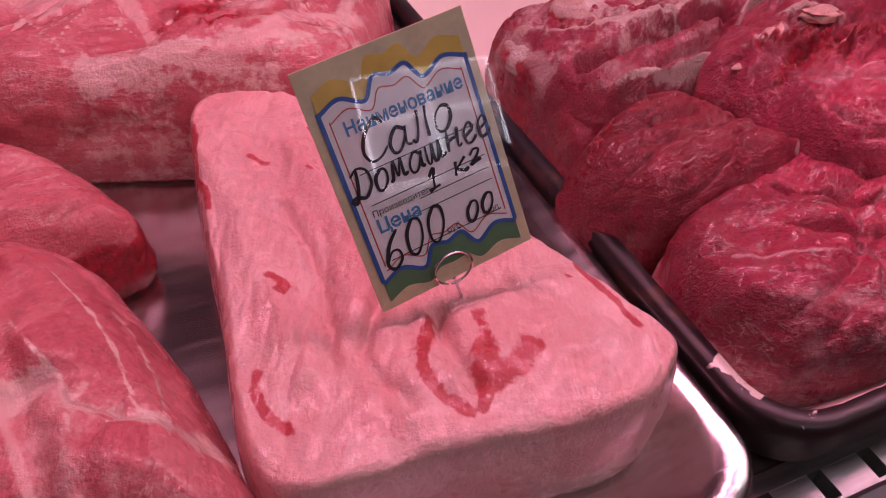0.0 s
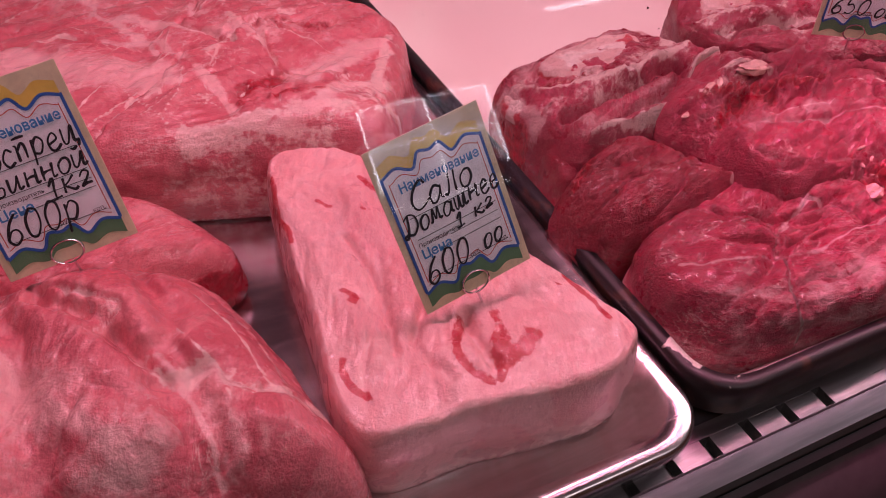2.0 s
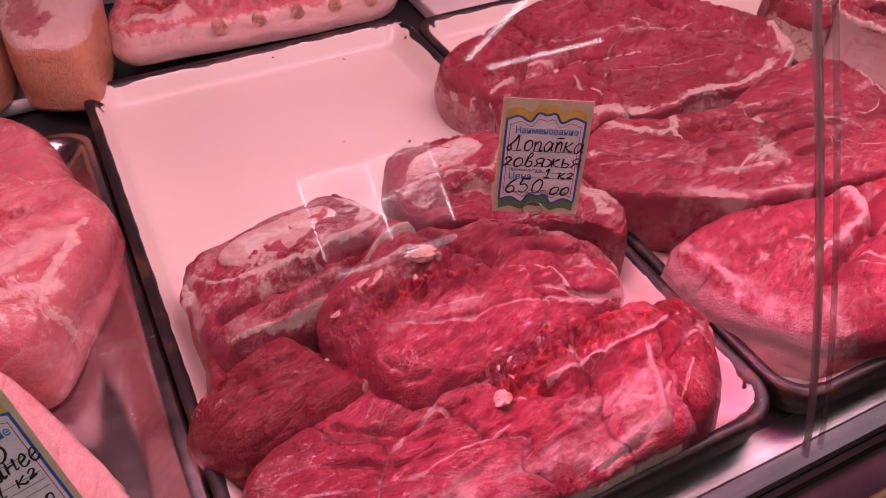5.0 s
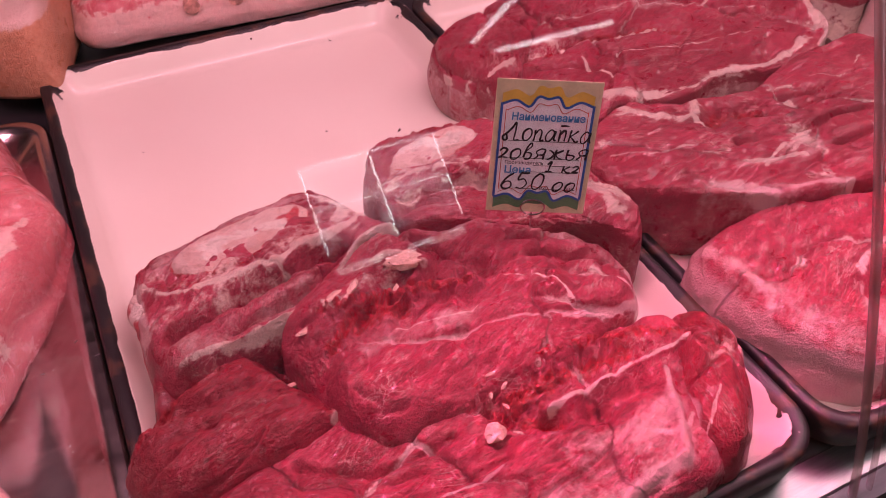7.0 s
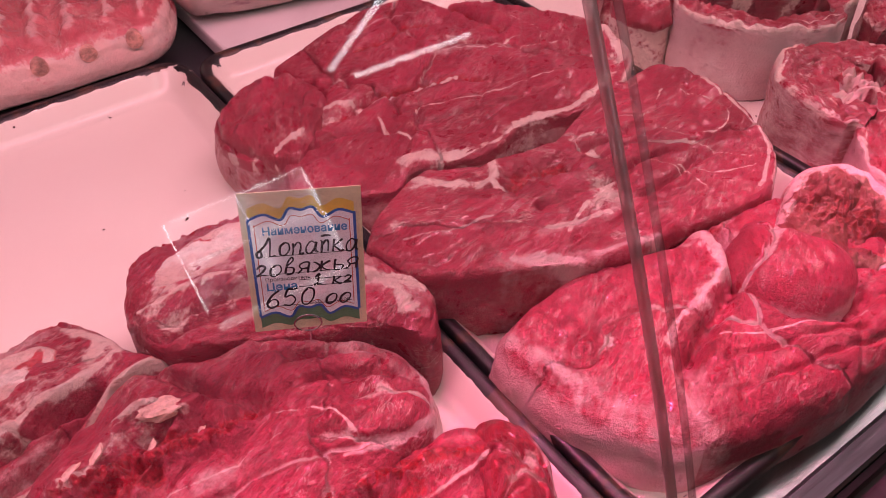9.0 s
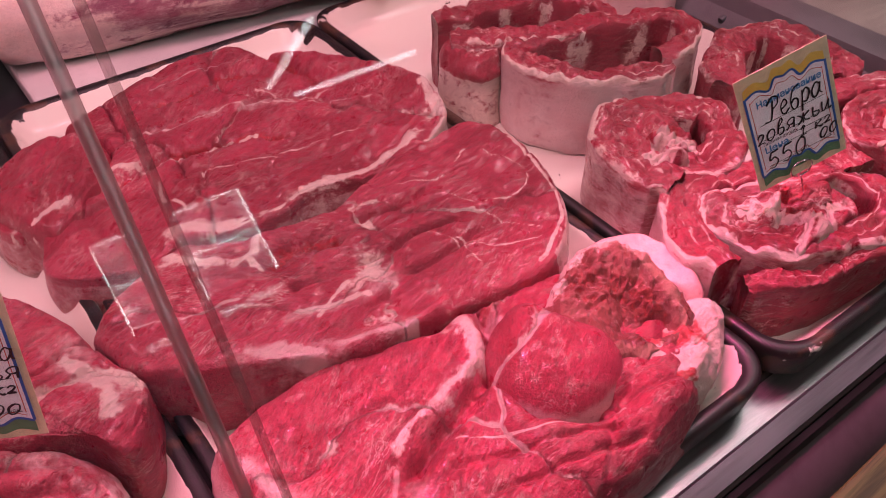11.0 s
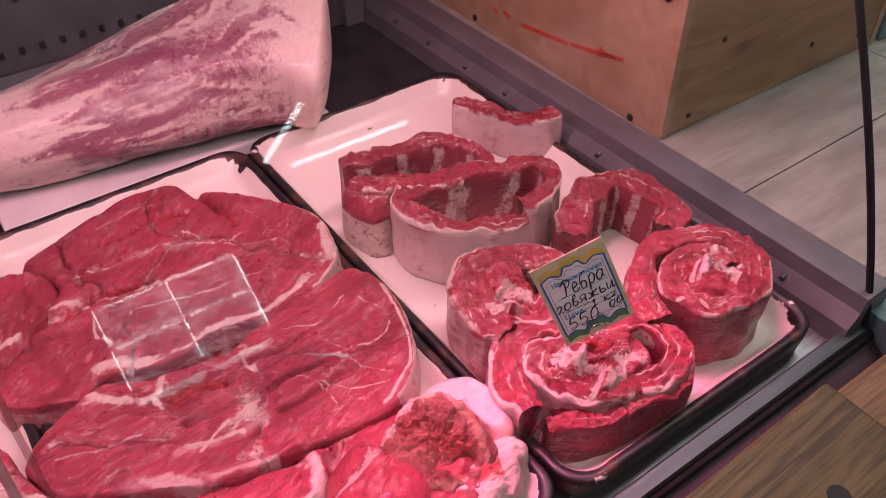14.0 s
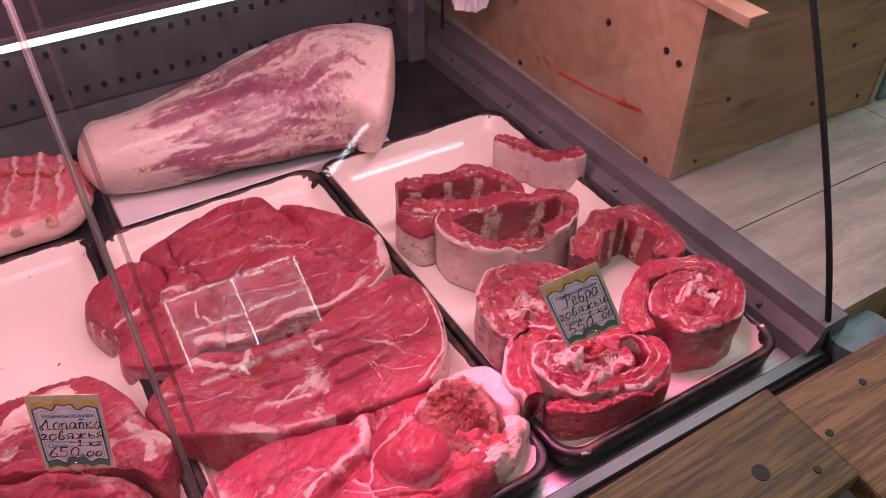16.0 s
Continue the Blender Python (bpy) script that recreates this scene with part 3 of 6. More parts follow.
    g = np.c_[np.repeat(d, k), u * thick, co[:, 2]] + seed * 2.3
    return skin(name, co, faces, tone, g, material or RIB, label, category, group, parent)

# ---- the shop ----
tagged(link("floor", box(-3, 5, -4, 4, -0.92, -0.86), FLOOR), kind="structure")
tagged(link("ceiling", box(-3, 5, -4, 4, 1.90, 1.96), WALL), kind="structure")
tagged(link("wall_north", box(-3, 5, 4.0, 4.1, -0.86, 1.9), WALL), kind="structure")
tagged(link("wall_east", box(5.0, 5.1, -4, 4, -0.86, 1.9), WALL), kind="structure")
tagged(link("wall_west", box(-3.1, -3.0, -4, 4, -0.86, 1.9), WALL), kind="structure")
tagged(link("wall_south", box(-3, 5, -4.1, -4.0, -0.86, 1.9), WALL), kind="structure")

# a lit showcase across the aisle, mirrored faintly in the glass, and the tubes over it
show = thing("lit_showcase", pose(0, -2.5, 0), "glazed blue-grey showcase with thin bright frame lights", "showcase")
part("back_board", box(0.2, 1.6, -0.30, -0.27, 0.0, 0.9), SIGN_BLUE, show)
part("sign_board", box(0.35, 1.28, -0.06, -0.05, 0.56, 0.66), RED, show, "red sign board with pale bars")
for i in range(5):
    part("sign_bar", box(0.42 + 0.17 * i, 0.53 + 0.17 * i, -0.049, -0.045, 0.59, 0.63), WHITE, show)
part("base", box(0.2, 1.6, -0.40, 0.0, -0.86, 0.0), GREY, show)
for i in range(3):
    x = 0.745 + 0.27 * i
    part("frame_light", box(x - 0.0035, x + 0.0035, -0.006, 0.006, 0.66, 0.83), SHOWGLOW, show)
    part("frame_light", box(x - 0.0035, x + 0.0035, -0.006, 0.006, 0.45, 0.64), SHOWGLOW, show)
for i in range(1, 3):
    for z, s in ((0.83, 0.003), (0.645, 0.0025), (0.38, 0.0025), (0.365, 0.002)):
        part("shelf_light", box(0.49 + 0.27 * i, 0.73 + 0.27 * i, -0.005, 0.005, z - s, z + s), SHOWGLOW, show)
for x in (0.75, 1.02):
    part("lit_pane", box(x + 0.008, x + 0.262, -0.02, -0.016, 0.47, 0.82), PANE, show, "pale lilac lit pane")
tl = thing("tube_lamp", pose(0, 0, 0), "bare white fluorescent tubes hung in an angle from the ceiling", "lamp")
part("tube", cyl((1.67, -2.5, 1.12), (2.25, -2.5, 1.12), 0.011, 12), GLOW, tl)
part("tube", cyl((1.55, -2.42, 1.16), (1.55, -1.85, 1.16), 0.011, 12), GLOW, tl)
for x, y in ((1.7, -2.5), (2.2, -2.5), (1.55, -2.3), (1.55, -1.95)):
    part("hanger", cyl((x, y, 1.13), (x, y, 1.9), 0.003, 6), WIRE, tl)

# ---- the display case ----
case = thing("display_case", CASE, "refrigerated butcher's display case of grey steel with curved glass front", "display case")
part("deck", box(-0.62, 1.19, -0.012, 0.98, -0.02, -0.004), DARK, case, "dark sheet steel deck")
# slotted air strip before the trays
bm = box(0.13, 1.19, -0.0409, -0.013, -0.012, -0.001)
part("air_cover", bm, DULL, case, "dull steel strip")
bm = box(-0.62, 0.1295, -0.0409, -0.036, -0.012, 0.0)
box(-0.62, 0.1295, -0.022, -0.013, -0.012, 0.0, bm=bm)
for i in range(25):
    box(-0.62 + 0.03 * i, -0.62 + 0.03 * i + 0.022, -0.0362, -0.0218, -0.011, -0.0005, bm=bm)
part("air_strip", bm, DULL, case, "slotted stainless strip")
part("air_duct", box(-0.62, 1.19, -0.0409, -0.013, -0.05, -0.03), HOLE, case)
rail = [(-0.041, -0.01), (-0.041, 0.012), (-0.044, 0.016), (-0.057, 0.013), (-0.059, 0.009), (-0.059, -0.01)]
part("front_rail", profile(rail, -0.7, 1.235), RAIL, case, "grey metal front rail")
front = [(-0.063, 0.0), (-0.07, -0.006), (-0.085, -0.02), (-0.10, -0.05), (-0.107, -0.09), (-0.105, -0.14), (-0.09, -0.20), (-0.06, -0.25), (-0.05, -0.25), (-0.06, -0.01)]
part("front_panel", profile(front, -0.7, 1.235), GREY, case, "rounded grey front panel", True)
part("front_trim", profile([(-0.0595, -0.002), (-0.0595, 0.007), (-0.064, 0.005), (-0.066, -0.004)], -0.7, 1.235), RUBBER, case)
part("plinth", box(-0.7, 1.22, -0.05, 1.0, -0.86, -0.03), GREY, case)
# right-hand end: a sloped inner wall, a flat top and its studs
end = [(1.172, -0.01), (1.178, 0.022), (1.192, 0.040), (1.196, 0.058), (1.238, 0.060), (1.242, 0.052), (1.242, -0.1), (1.18, -0.1)]
bm = bmesh.new()
cols = [[bm.verts.new((x, y, z)) for x, z in end] for y in (-0.05, 0.3, 0.65, 1.0)]
for i in range(3):
    for k in range(len(end)):
        bm.faces.new((cols[i][k], cols[i][(k + 1) % len(end)], cols[i + 1][(k + 1) % len(end)], cols[i + 1][k]))
bm.faces.new(cols[0]), bm.faces.new(cols[-1])
bmesh.ops.recalc_face_normals(bm, faces=bm.faces)
part("end_wall", bm, GREY, case, "grey moulded end wall")
for i in range(9):
    part("rivet", cyl((1.180, 0.04 + 0.1 * i, 0.03), (1.188, 0.04 + 0.1 * i, 0.032), 0.0035, 8), RAIL, case)
part("clip", box(1.176, 1.184, 0.155, 0.20, 0.022, 0.034, 0.002), GREY, case)
part("end_cap", cyl((1.262, -0.062, -0.25), (1.262, -0.062, 0.028), 0.052, 32, r2=0.046), TEAL, case, "blue painted corner cap", True)
# rear wall with its slots and a lit tube
rear = part("rear_wall", box(-0.65, 1.17, 0.985, 1.0, -0.02, 0.62), REAR, case, "dark grey rear air panel")
part("rear_lip", profile([(0.94, 0.0), (0.985, 0.0), (0.985, 0.065), (0.975, 0.065)], -0.65, 1.17), DARK, case)
for row, z in enumerate((0.088, 0.165)):
    for i in range(46):
        x = -0.2 + 0.03 * i + 0.015 * row
        part("slot", box(x, x + 0.008, 0.9815, 0.986, z, z + 0.010), HOLE, rear)
part("lamp_holder", box(-0.65, 0.86, 0.955, 0.985, 0.213, 0.225, 0.002), GREY, case)
part("lamp_tube", cyl((-0.65, 0.962, 0.205), (0.86, 0.962, 0.205), 0.006, 16), TUBE, case, "thin lit fluorescent tube", True)
part("corner_post", box(1.135, 1.175, 0.93, 0.985, -0.005, 0.5, 0.004), GREY, case)
part("corner_bracket", box(1.12, 1.136, 0.90, 0.95, 0.12, 0.2, 0.002), GREY, case)
# canopy with its lamp housing over the goods, out of sight above
part("canopy", box(-0.65, 1.2, 0.30, 1.0, 0.74, 0.78, 0.005), GREY, case)


def glass_line(z):
    """How far in the leaning, bowed front glass stands at height z."""
    return -0.055 + 0.16 * (z / 0.40) ** 1.25


heights = [0.012 + 0.025 * i for i in range(25)]
curve = [(glass_line(z), z) for z in heights]
sheet = curve + [(y + 0.005, z + 0.001) for y, z in reversed(curve)]
for x0, x1 in ((-0.66, 0.4285), (0.4425, 1.205)):
    ob = part("front_glass", profile(sheet, x0, x1), GLASS, case, "clear bowed glass pane", True)
    ob.visible_shadow = False
bm = bmesh.new()
pts = curve + [(0.9, 0.612), (0.95, 0.05), (0.0, 0.05)]
a = [bm.verts.new((1.206, y + 0.004, z)) for y, z in pts]
b = [bm.verts.new((1.211, y + 0.004, z)) for y, z in pts]
for k in range(len(pts)):
    bm.faces.new((a[k], a[(k + 1) % len(pts)], b[(k + 1) % len(pts)], b[k]))
bm.faces.new(a), bm.faces.new(b[::-1])
bmesh.ops.recalc_face_normals(bm, faces=bm.faces)
ob = part("end_glass", bm, GLASS, case, "clear glass end pane")
ob.visible_shadow = False
part("edge_seal", tube([(1.2085, y - 0.002, z) for y, z in curve], 0.004, 8), RUBBER, case, "black rubber edge of the glass", True)
part("edge_seal", tube([(1.2085, 0.92, 0.05 + 0.05 * i) for i in range(10)], 0.003, 8), RUBBER, case, "", True)
part("glass_joint", tube([(0.4285, y + 0.002, z) for y, z in curve], 0.0028, 10), SEAL, case, "grey translucent edge strip between the panes", True).visible_shadow = False
part("glass_joint", tube([(0.4430, y + 0.002, z) for y, z in curve], 0.0020, 8), SEAL_CLEAR, case, "clear polished pane edge", True).visible_shadow = False

# ---- table, plywood box and planks beside the case ----
table = thing("side_table", CASE, "table topped with pale worn vinyl planks beside the case", "table")
part("table_frame", box(1.2435, 2.6, -0.04, 1.6, -0.1, 0.046), PLY_SHADED, table)
for i in range(9):
    for j in range(3):
        x = 1.2435 + 0.45 * j
        part("vinyl_plank", box(x + 0.001, x + 0.449, 0.19 * i - 0.039, 0.19 * i + 0.149, 0.046, 0.0555, 0.0008), VINYL, table)
for x in (1.32, 2.5):
    for y in (0.05, 1.5):
        part("leg", box(x, x + 0.06, y, y + 0.06, -0.86, -0.1), PLY_SHADED, table)

chest = thing("plywood_box", pose(1.232, 0.342, 0.056, 0, 0, 1.0), "varnished plywood box with dark screws standing on the table", "box")
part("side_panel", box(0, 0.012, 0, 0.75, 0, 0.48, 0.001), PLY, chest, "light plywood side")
part("front_panel", box(0.0125, 0.46, 0.002, 0.014, 0, 0.48, 0.001), PLY_SHADED, chest, "plywood front with its shade put into the colour")
part("back_panel", box(0.0125, 0.46, 0.736, 0.748, 0, 0.48), PLY, chest)
part("far_side_panel", box(0.461, 0.473, 0, 0.75, 0, 0.48), PLY, chest)
for y, z in ((0.058, 0.006), (0.058, 0.198), (0.03, 0.19), (0.19, 0.187), (0.42, 0.01)):
    part("screw", cyl((-0.0015, y, z), (0.002, y, z), 0.0055, 12), SCREW, chest)
for x, z in ((0.05, 0.02), (0.09, 0.12), (0.30, 0.05), (0.36, 0.14), (0.42, 0.03)):
    part("screw", cyl((x, 0.0005, z), (x, 0.004, z), 0.004, 10), SCREW, chest)
part("lid_batten", box(-0.004, 0.03, -0.075, 0.10, 0.288, 0.304, 0.002), PLY, chest, "batten sticking out under the lid")
# worn red stencilled arrow on the side
for y0, y1, z0, z1, w in ((0.10, 0.19, 0.078, 0.060, 0.0034), (0.195, 0.30, 0.059, 0.046, 0.0034), (0.085, 0.135, 0.081, 0.071, 0.0034), (0.33, 0.345, 0.046, 0.050, 0.003), (0.36, 0.372, 0.042, 0.046, 0.003)):
    part("red_stencil_line", box(-0.0008, 0.0005, 0, math.hypot(y1 - y0, z1 - z0), -w, w, m=Matrix.Translation((0, y0, z0)) @ pose(0, 0, 0, math.degrees(math.atan2(z1 - z0, y1 - y0)), 0, 0)), RED, chest)
part("red_stencil_head", cyl((-0.0008, 0.128, 0.078), (0.0005, 0.128, 0.078), 0.008, 3), RED, chest)

teal = thing("teal_crate", pose(1.72, 0.35, 0.056), "blue-green painted crate on the table", "crate")
part("crate_wall", box(0, 0.4, 0, 0.02, 0, 0.075, 0.003), TEAL, teal)
part("crate_side", box(0, 0.02, 0.0205, 0.5, 0, 0.075, 0.003), TEAL, teal)
part("crate_bottom", box(0.0205, 0.4, 0.0205, 0.5, 0, 0.01), TEAL, teal)


def plank(m, length, width, thick, label, material):
    th = thing("wooden_plank", m, label, "plank", "planks before the case")
    board = part("board", box(-length, 0, -width, 0, -thick, 0, 0.004), material, th)
    return th


p1 = plank(pose(0.992, -0.073, 0.140, 3, 0, 3.6), 2.0, 0.12, 0.028, "weathered pine plank with knots and bolt along the case front", PLANK)
part("bolt", cyl((-0.035, -0.095, -0.001), (-0.035, -0.095, 0.0015), 0.004, 14), SCREW, p1)
part("knot", cyl((-0.085, -0.068, -0.001), (-0.085, -0.068, 0.0006), 0.009, 14), SCREW, p1)
p2 = plank(pose(1.60, -0.058, 0.125, 2, 0, 2.0), 0.60, 0.14, 0.03, "second weathered pine plank with a bolt, beside the case corner", PLANK_WARM)
part("bolt", cyl((-0.585, -0.062, -0.001), (-0.585, -0.062, 0.0015), 0.0042, 14), SCREW, p2)
part("bolt", cyl((-0.50, -0.035, -0.001), (-0.50, -0.035, 0.0012), 0.004, 14), SCREW, p2)
rail_thing = thing("timber_rail", pose(0, 0, 0, 0, 0, 2.2), "dark timber rail carrying the planks", "rail")
part("beam", box(-0.9, 2.2, -0.19, -0.15, -0.02, 0.092, 0.003), PLANK, rail_thing)
for x in (-0.5, 0.6, 1.7):
    part("post", box(x, x + 0.06, -0.2, -0.14, -0.86, -0.021), PLANK, rail_thing)

# thin plastic bag hanging behind the end glass
th = np.linspace(0, math.tau, 40, endpoint=False)
co, rows = [], 22
for i in range(rows):
    f = i / (rows - 1)
    r = 0.012 + 0.035 * f ** 0.6 * (1 - 0.5 * f * f)
    for a in th:
        rr = r * (1 + 0.35 * noise.noise(Vector((math.cos(a) * 3, math.sin(a) * 3, f * 4))))
        co.append((1.15 + rr * math.cos(a), 0.83 + rr * math.sin(a), 0.33 - 0.16 * f))
me = bpy.data.meshes.new("plastic_bag")
me.from_pydata(co, [], grid_faces(rows, 40) + [tuple(range((rows - 1) * 40, rows * 40))])
me.materials.append(BAG)
tagged(new("plastic_bag", me), "crumpled thin white plastic bag hanging by the case end", "bag")

# ---- trays ----


def rounded(x0, x1, y0, y1, r, seg=8):
    out = []
    for cx, cy, a in ((x1 - r, y1 - r, 0), (x0 + r, y1 - r, 90), (x0 + r, y0 + r, 180), (x1 - r, y0 + r, 270)):
        for i in range(seg + 1):
            t = radians(a + 90 * i / seg)
            out.append((cx + r * math.cos(t), cy + r * math.sin(t)))
    full = []
    for i, p in enumerate(out):
        q = out[(i + 1) % len(out)]
        full.append(p)
        if i % (seg + 1) == seg:
            full += [(p[0] + (q[0] - p[0]) * k / 15, p[1] + (q[1] - p[1]) * k / 15) for k in range(1, 15)]
    return full


def pan(name, x0, x1, y0, y1, high, material, label, slope=0.022, lip=0.009, radius=0.034):
    """A shallow tray: loops from the underside over the rolled lip down to the floor. tone marks the dark lip."""
    steps = [(0.010, 0.0, 1), (0.003, 0.006, 1), (0.0, high - 0.008, 1), (0.0, high - 0.002, 1), (0.0022, high, 1), (lip, high - 0.0005, 1),
             (lip + 0.003, high - 0.005, 0.16), (lip + slope * 0.5, high * 0.5, 0.05), (lip + slope * 0.8, high * 0.22, 0), (lip + slope * 1.05, 0.008, 0), (lip + slope * 1.5, 0.0045, 0), (0.10, 0.004, 0), (0.15, 0.004, 0)]
    co, tone = [], []
    for inset, z, t in steps:
        for x, y in rounded(x0 + inset, x1 - inset, y0 + inset, y1 - inset, max(radius - inset * 0.5, 0.012)):
            corner = min(abs(x - x0), abs(x - x1)) < 0.045 and min(abs(y - y0), abs(y - y1)) < 0.045
            co.append((x, y, z))
            k = min(1, t + 0.30 * corner) if 0 < t < 1 else t
            if t == 1 and z > 0.01:
                k = 0.66 if corner else 0.90
            tone.append((k, k, k))
    n = len(co) // len(steps)
    faces = grid_faces(len(steps), n) + [tuple(range((len(steps) - 1) * n, len(steps) * n)), tuple(range(n))[::-1]]
    co = np.array(co)
    ob = skin(name, co, faces, np.array(tone), co, material, label, "tray", "trays in the case")
    ob.matrix_world = CASE
    return ob


pan("enamel_tray", 0.033, 0.434, -0.022, 0.667, 0.035, ENAMEL, "half-empty cream enamel tray with a chipped black rim")
pan("enamel_tray", 0.438, 0.796, -0.025, 0.651, 0.034, ENAMEL, "cream enamel tray with chipped black rim under beef steaks")
pan("enamel_tray", 0.800, 1.157, -0.030, 0.648, 0.035, ENAMEL, "cream enamel tray with chipped black rim under rib rolls")
pan("steel_tray", -0.45, 0.031, -0.034, 0.60, 0.026, STEEL, "shiny stainless steel tray under pork and lard", slope=0.034, lip=0.012, radius=0.036)
pan("white_tray", -0.32, 0.05, 0.69, 0.93, 0.022, WHITE, "white plastic tray with skin-on pork", slope=0.01, lip=0.005)
bd = link("white_board", box(0.485, 0.95, 0.665, 0.925, 0.0, 0.022, 0.004), WHITE)
bd.matrix_world = CASE
tagged(bd, "worn white plastic board under a beef shank", "board")

# ---- pork and lard on the steel tray ----
lard = Marks()
lard(2, 0.0050, -0.001, (-0.083, 0.072), (-0.096, 0.050), (-0.092, 0.031), (-0.086, 0.024))
lard(2, 0.0085, 0.0, (-0.066, 0.066), (-0.071, 0.048), (-0.073, 0.038))
lard(2, 0.0080, 0.0, (-0.074, 0.034), (-0.060, 0.037), (-0.052, 0.043))
lard(2, 0.0045, 0.0, (-0.072, 0.036), (-0.082, 0.024))
lard(3, 0.0040, -0.005, (-0.079, 0.074), (-0.083, 0.052), (-0.080, 0.036))
lard(2, 0.0045, 0.0, (-0.156, 0.066), (-0.158, 0.050), (-0.150, 0.036))
lard(2, 0.0035, 0.0, (-0.140, 0.112), (-0.135, 0.106), (-0.138, 0.102))
lard(2, 0.0030, 0.0, (-0.129, 0.200), (-0.126, 0.195), (-0.123, 0.193))
lard(2, 0.004, 0.0, (-0.095, 0.215), (-0.088, 0.190), (-0.083, 0.160))
lard(2, 0.0018, 0.0, (-0.02, 0.075), (-0.018, 0.074))
lard(2, 0.003, 0.0, (-0.012, 0.080), (-0.006, 0.055), (-0.003, 0.040))
lard(2, 0.0018, 0.0, (-0.107, 0.180), (-0.105, 0.178))
lard(2, 0.003, 0.0, (-0.151, 0.235), (-0.156, 0.20), (-0.156, 0.17))
lard(3, 0.008, 0.003, (-0.148, 0.20), (-0.145, 0.13), (-0.14, 0.06))
lard(3, 0.010, 0.003, (-0.11, 0.20), (-0.10, 0.13), (-0.11, 0.08))
lard(3, 0.003, -0.0025, (-0.125, 0.16), (-0.12, 0.11), (-0.128, 0.06))
lard(3, 0.003, -0.002, (-0.10, 0.09), (-0.115, 0.06), (-0.105, 0.035))
slab("lard_slab", [(-0.163, 0.022), (-0.10, 0.012), (-0.03, 0.006), (0.0, 0.018), (0.008, 0.035), (-0.01, 0.085), (-0.045, 0.165), (-0.085, 0.24), (-0.115, 0.265), (-0.145, 0.262), (-0.155, 0.22), (-0.162, 0.12)],
     0.006, 0.056, "thick slab of white pork back fat with red smears", "lard", LARD, side=0.86, edge=0.005, bulge=0.03, rough=0.0018, freq=22, crease=0.0022, torn=0.0, seed=3, grain=70,
     relief=[],
     paint=[], marks=lard)
loin = Marks()
loin(3, 0.006, -0.008, (-0.300, 0.150), (-0.262, 0.100), (-0.246, 0.050), (-0.240, 0.005))
loin(1, 0.010, 0.0, (-0.33, 0.12), (-0.30, 0.07), (-0.27, 0.03))
loin(0, 0.0016, 0.0, (-0.22, 0.13), (-0.205, 0.09), (-0.20, 0.05))
loin(0, 0.0016, 0.0, (-0.235, 0.10), (-0.22, 0.06), (-0.222, 0.03))
loin(1, 0.004, 0.001, (-0.245, 0.08), (-0.235, 0.04), (-0.232, 0.01))
loin(3, 0.003, -0.003, (-0.21, 0.14), (-0.19, 0.10), (-0.185, 0.06))
loin(0, 0.0014, 0.0, (-0.20, 0.11), (-0.19, 0.07), (-0.19, 0.04))
loin(5, 0.03, 0.0, (-0.35, 0.10), (-0.30, 0.07), (-0.27, 0.03))
loin(5, 0.012, 0.0, (-0.235, 0.09), (-0.225, 0.05), (-0.225, 0.02))
slab("pork_loin", [(-0.168, 0.0), (-0.172, 0.06), (-0.185, 0.115), (-0.21, 0.165), (-0.26, 0.195), (-0.31, 0.195), (-0.37, 0.19), (-0.43, 0.15), (-0.44, 0.06), (-0.40, 0.01), (-0.33, -0.005), (-0.24, -0.01)],
     0.006, 0.082, "large pale pork leg cut with glossy membrane", "pork", PORK, side=0.2, edge=0.07, bulge=0.12, rough=0.004, freq=16, muscles=3, step=0.005, seed=5, grain=60,
     relief=[(-0.245, 0.16, -0.23, 0.0, 0.008, -0.009), (-0.32, 0.16, -0.30, 0.02, 0.010, -0.008), (-0.27, 0.12, -0.265, 0.03, 0.02, 0.006), (-0.20, 0.10, -0.19, 0.02, 0.015, 0.004)],
     paint=[], marks=loin)
slab("pork_chunk", [(-0.19, 0.185), (-0.192, 0.215), (-0.215, 0.25), (-0.25, 0.275), (-0.31, 0.285), (-0.37, 0.28), (-0.40, 0.23), (-0.34, 0.19), (-0.25, 0.175)],
     0.006, 0.055, "pink pork piece lying behind the leg cut", "pork", PORK, side=0.3, edge=0.04, bulge=0.1, rough=0.004, freq=20, seed=8, grain=20,
     rim=[(300, 80, 0.006, 2)], paint=[(0, -0.28, 0.275, -0.22, 0.25, 0.006)])
ham = Marks()
web = random.Random(12)
for i in range(46):
    x, y, a = web.uniform(-0.30, -0.05), web.uniform(0.30, 0.58), web.choice((0.5, 0.9, 2.2)) + web.uniform(-0.3, 0.3)
    r = web.uniform(0.015, 0.045)
    ham(0, web.uniform(0.0008, 0.0016), 0.0006, (x - r * math.cos(a), y - r * math.sin(a)), (x + web.uniform(-0.006, 0.006), y + web.uniform(-0.006, 0.006)), (x + r * math.cos(a), y + r * math.sin(a)))
ham(1, 0.014, 0.002, (-0.10, 0.315), (-0.065, 0.343), (-0.025, 0.365))
ham(1, 0.012, 0.0, (-0.135, 0.272), (-0.10, 0.28), (-0.07, 0.31))
ham(2, 0.009, -0.001, (-0.154, 0.308), (-0.131, 0.300), (-0.113, 0.306))
ham(0, 0.006, 0.002, (-0.198, 0.558), (-0.152, 0.557), (-0.135, 0.481), (-0.134, 0.400), (-0.171, 0.374))
ham(1, 0.008, 0.0, (-0.232, 0.425), (-0.193, 0.413), (-0.168, 0.347), (-0.161, 0.294))
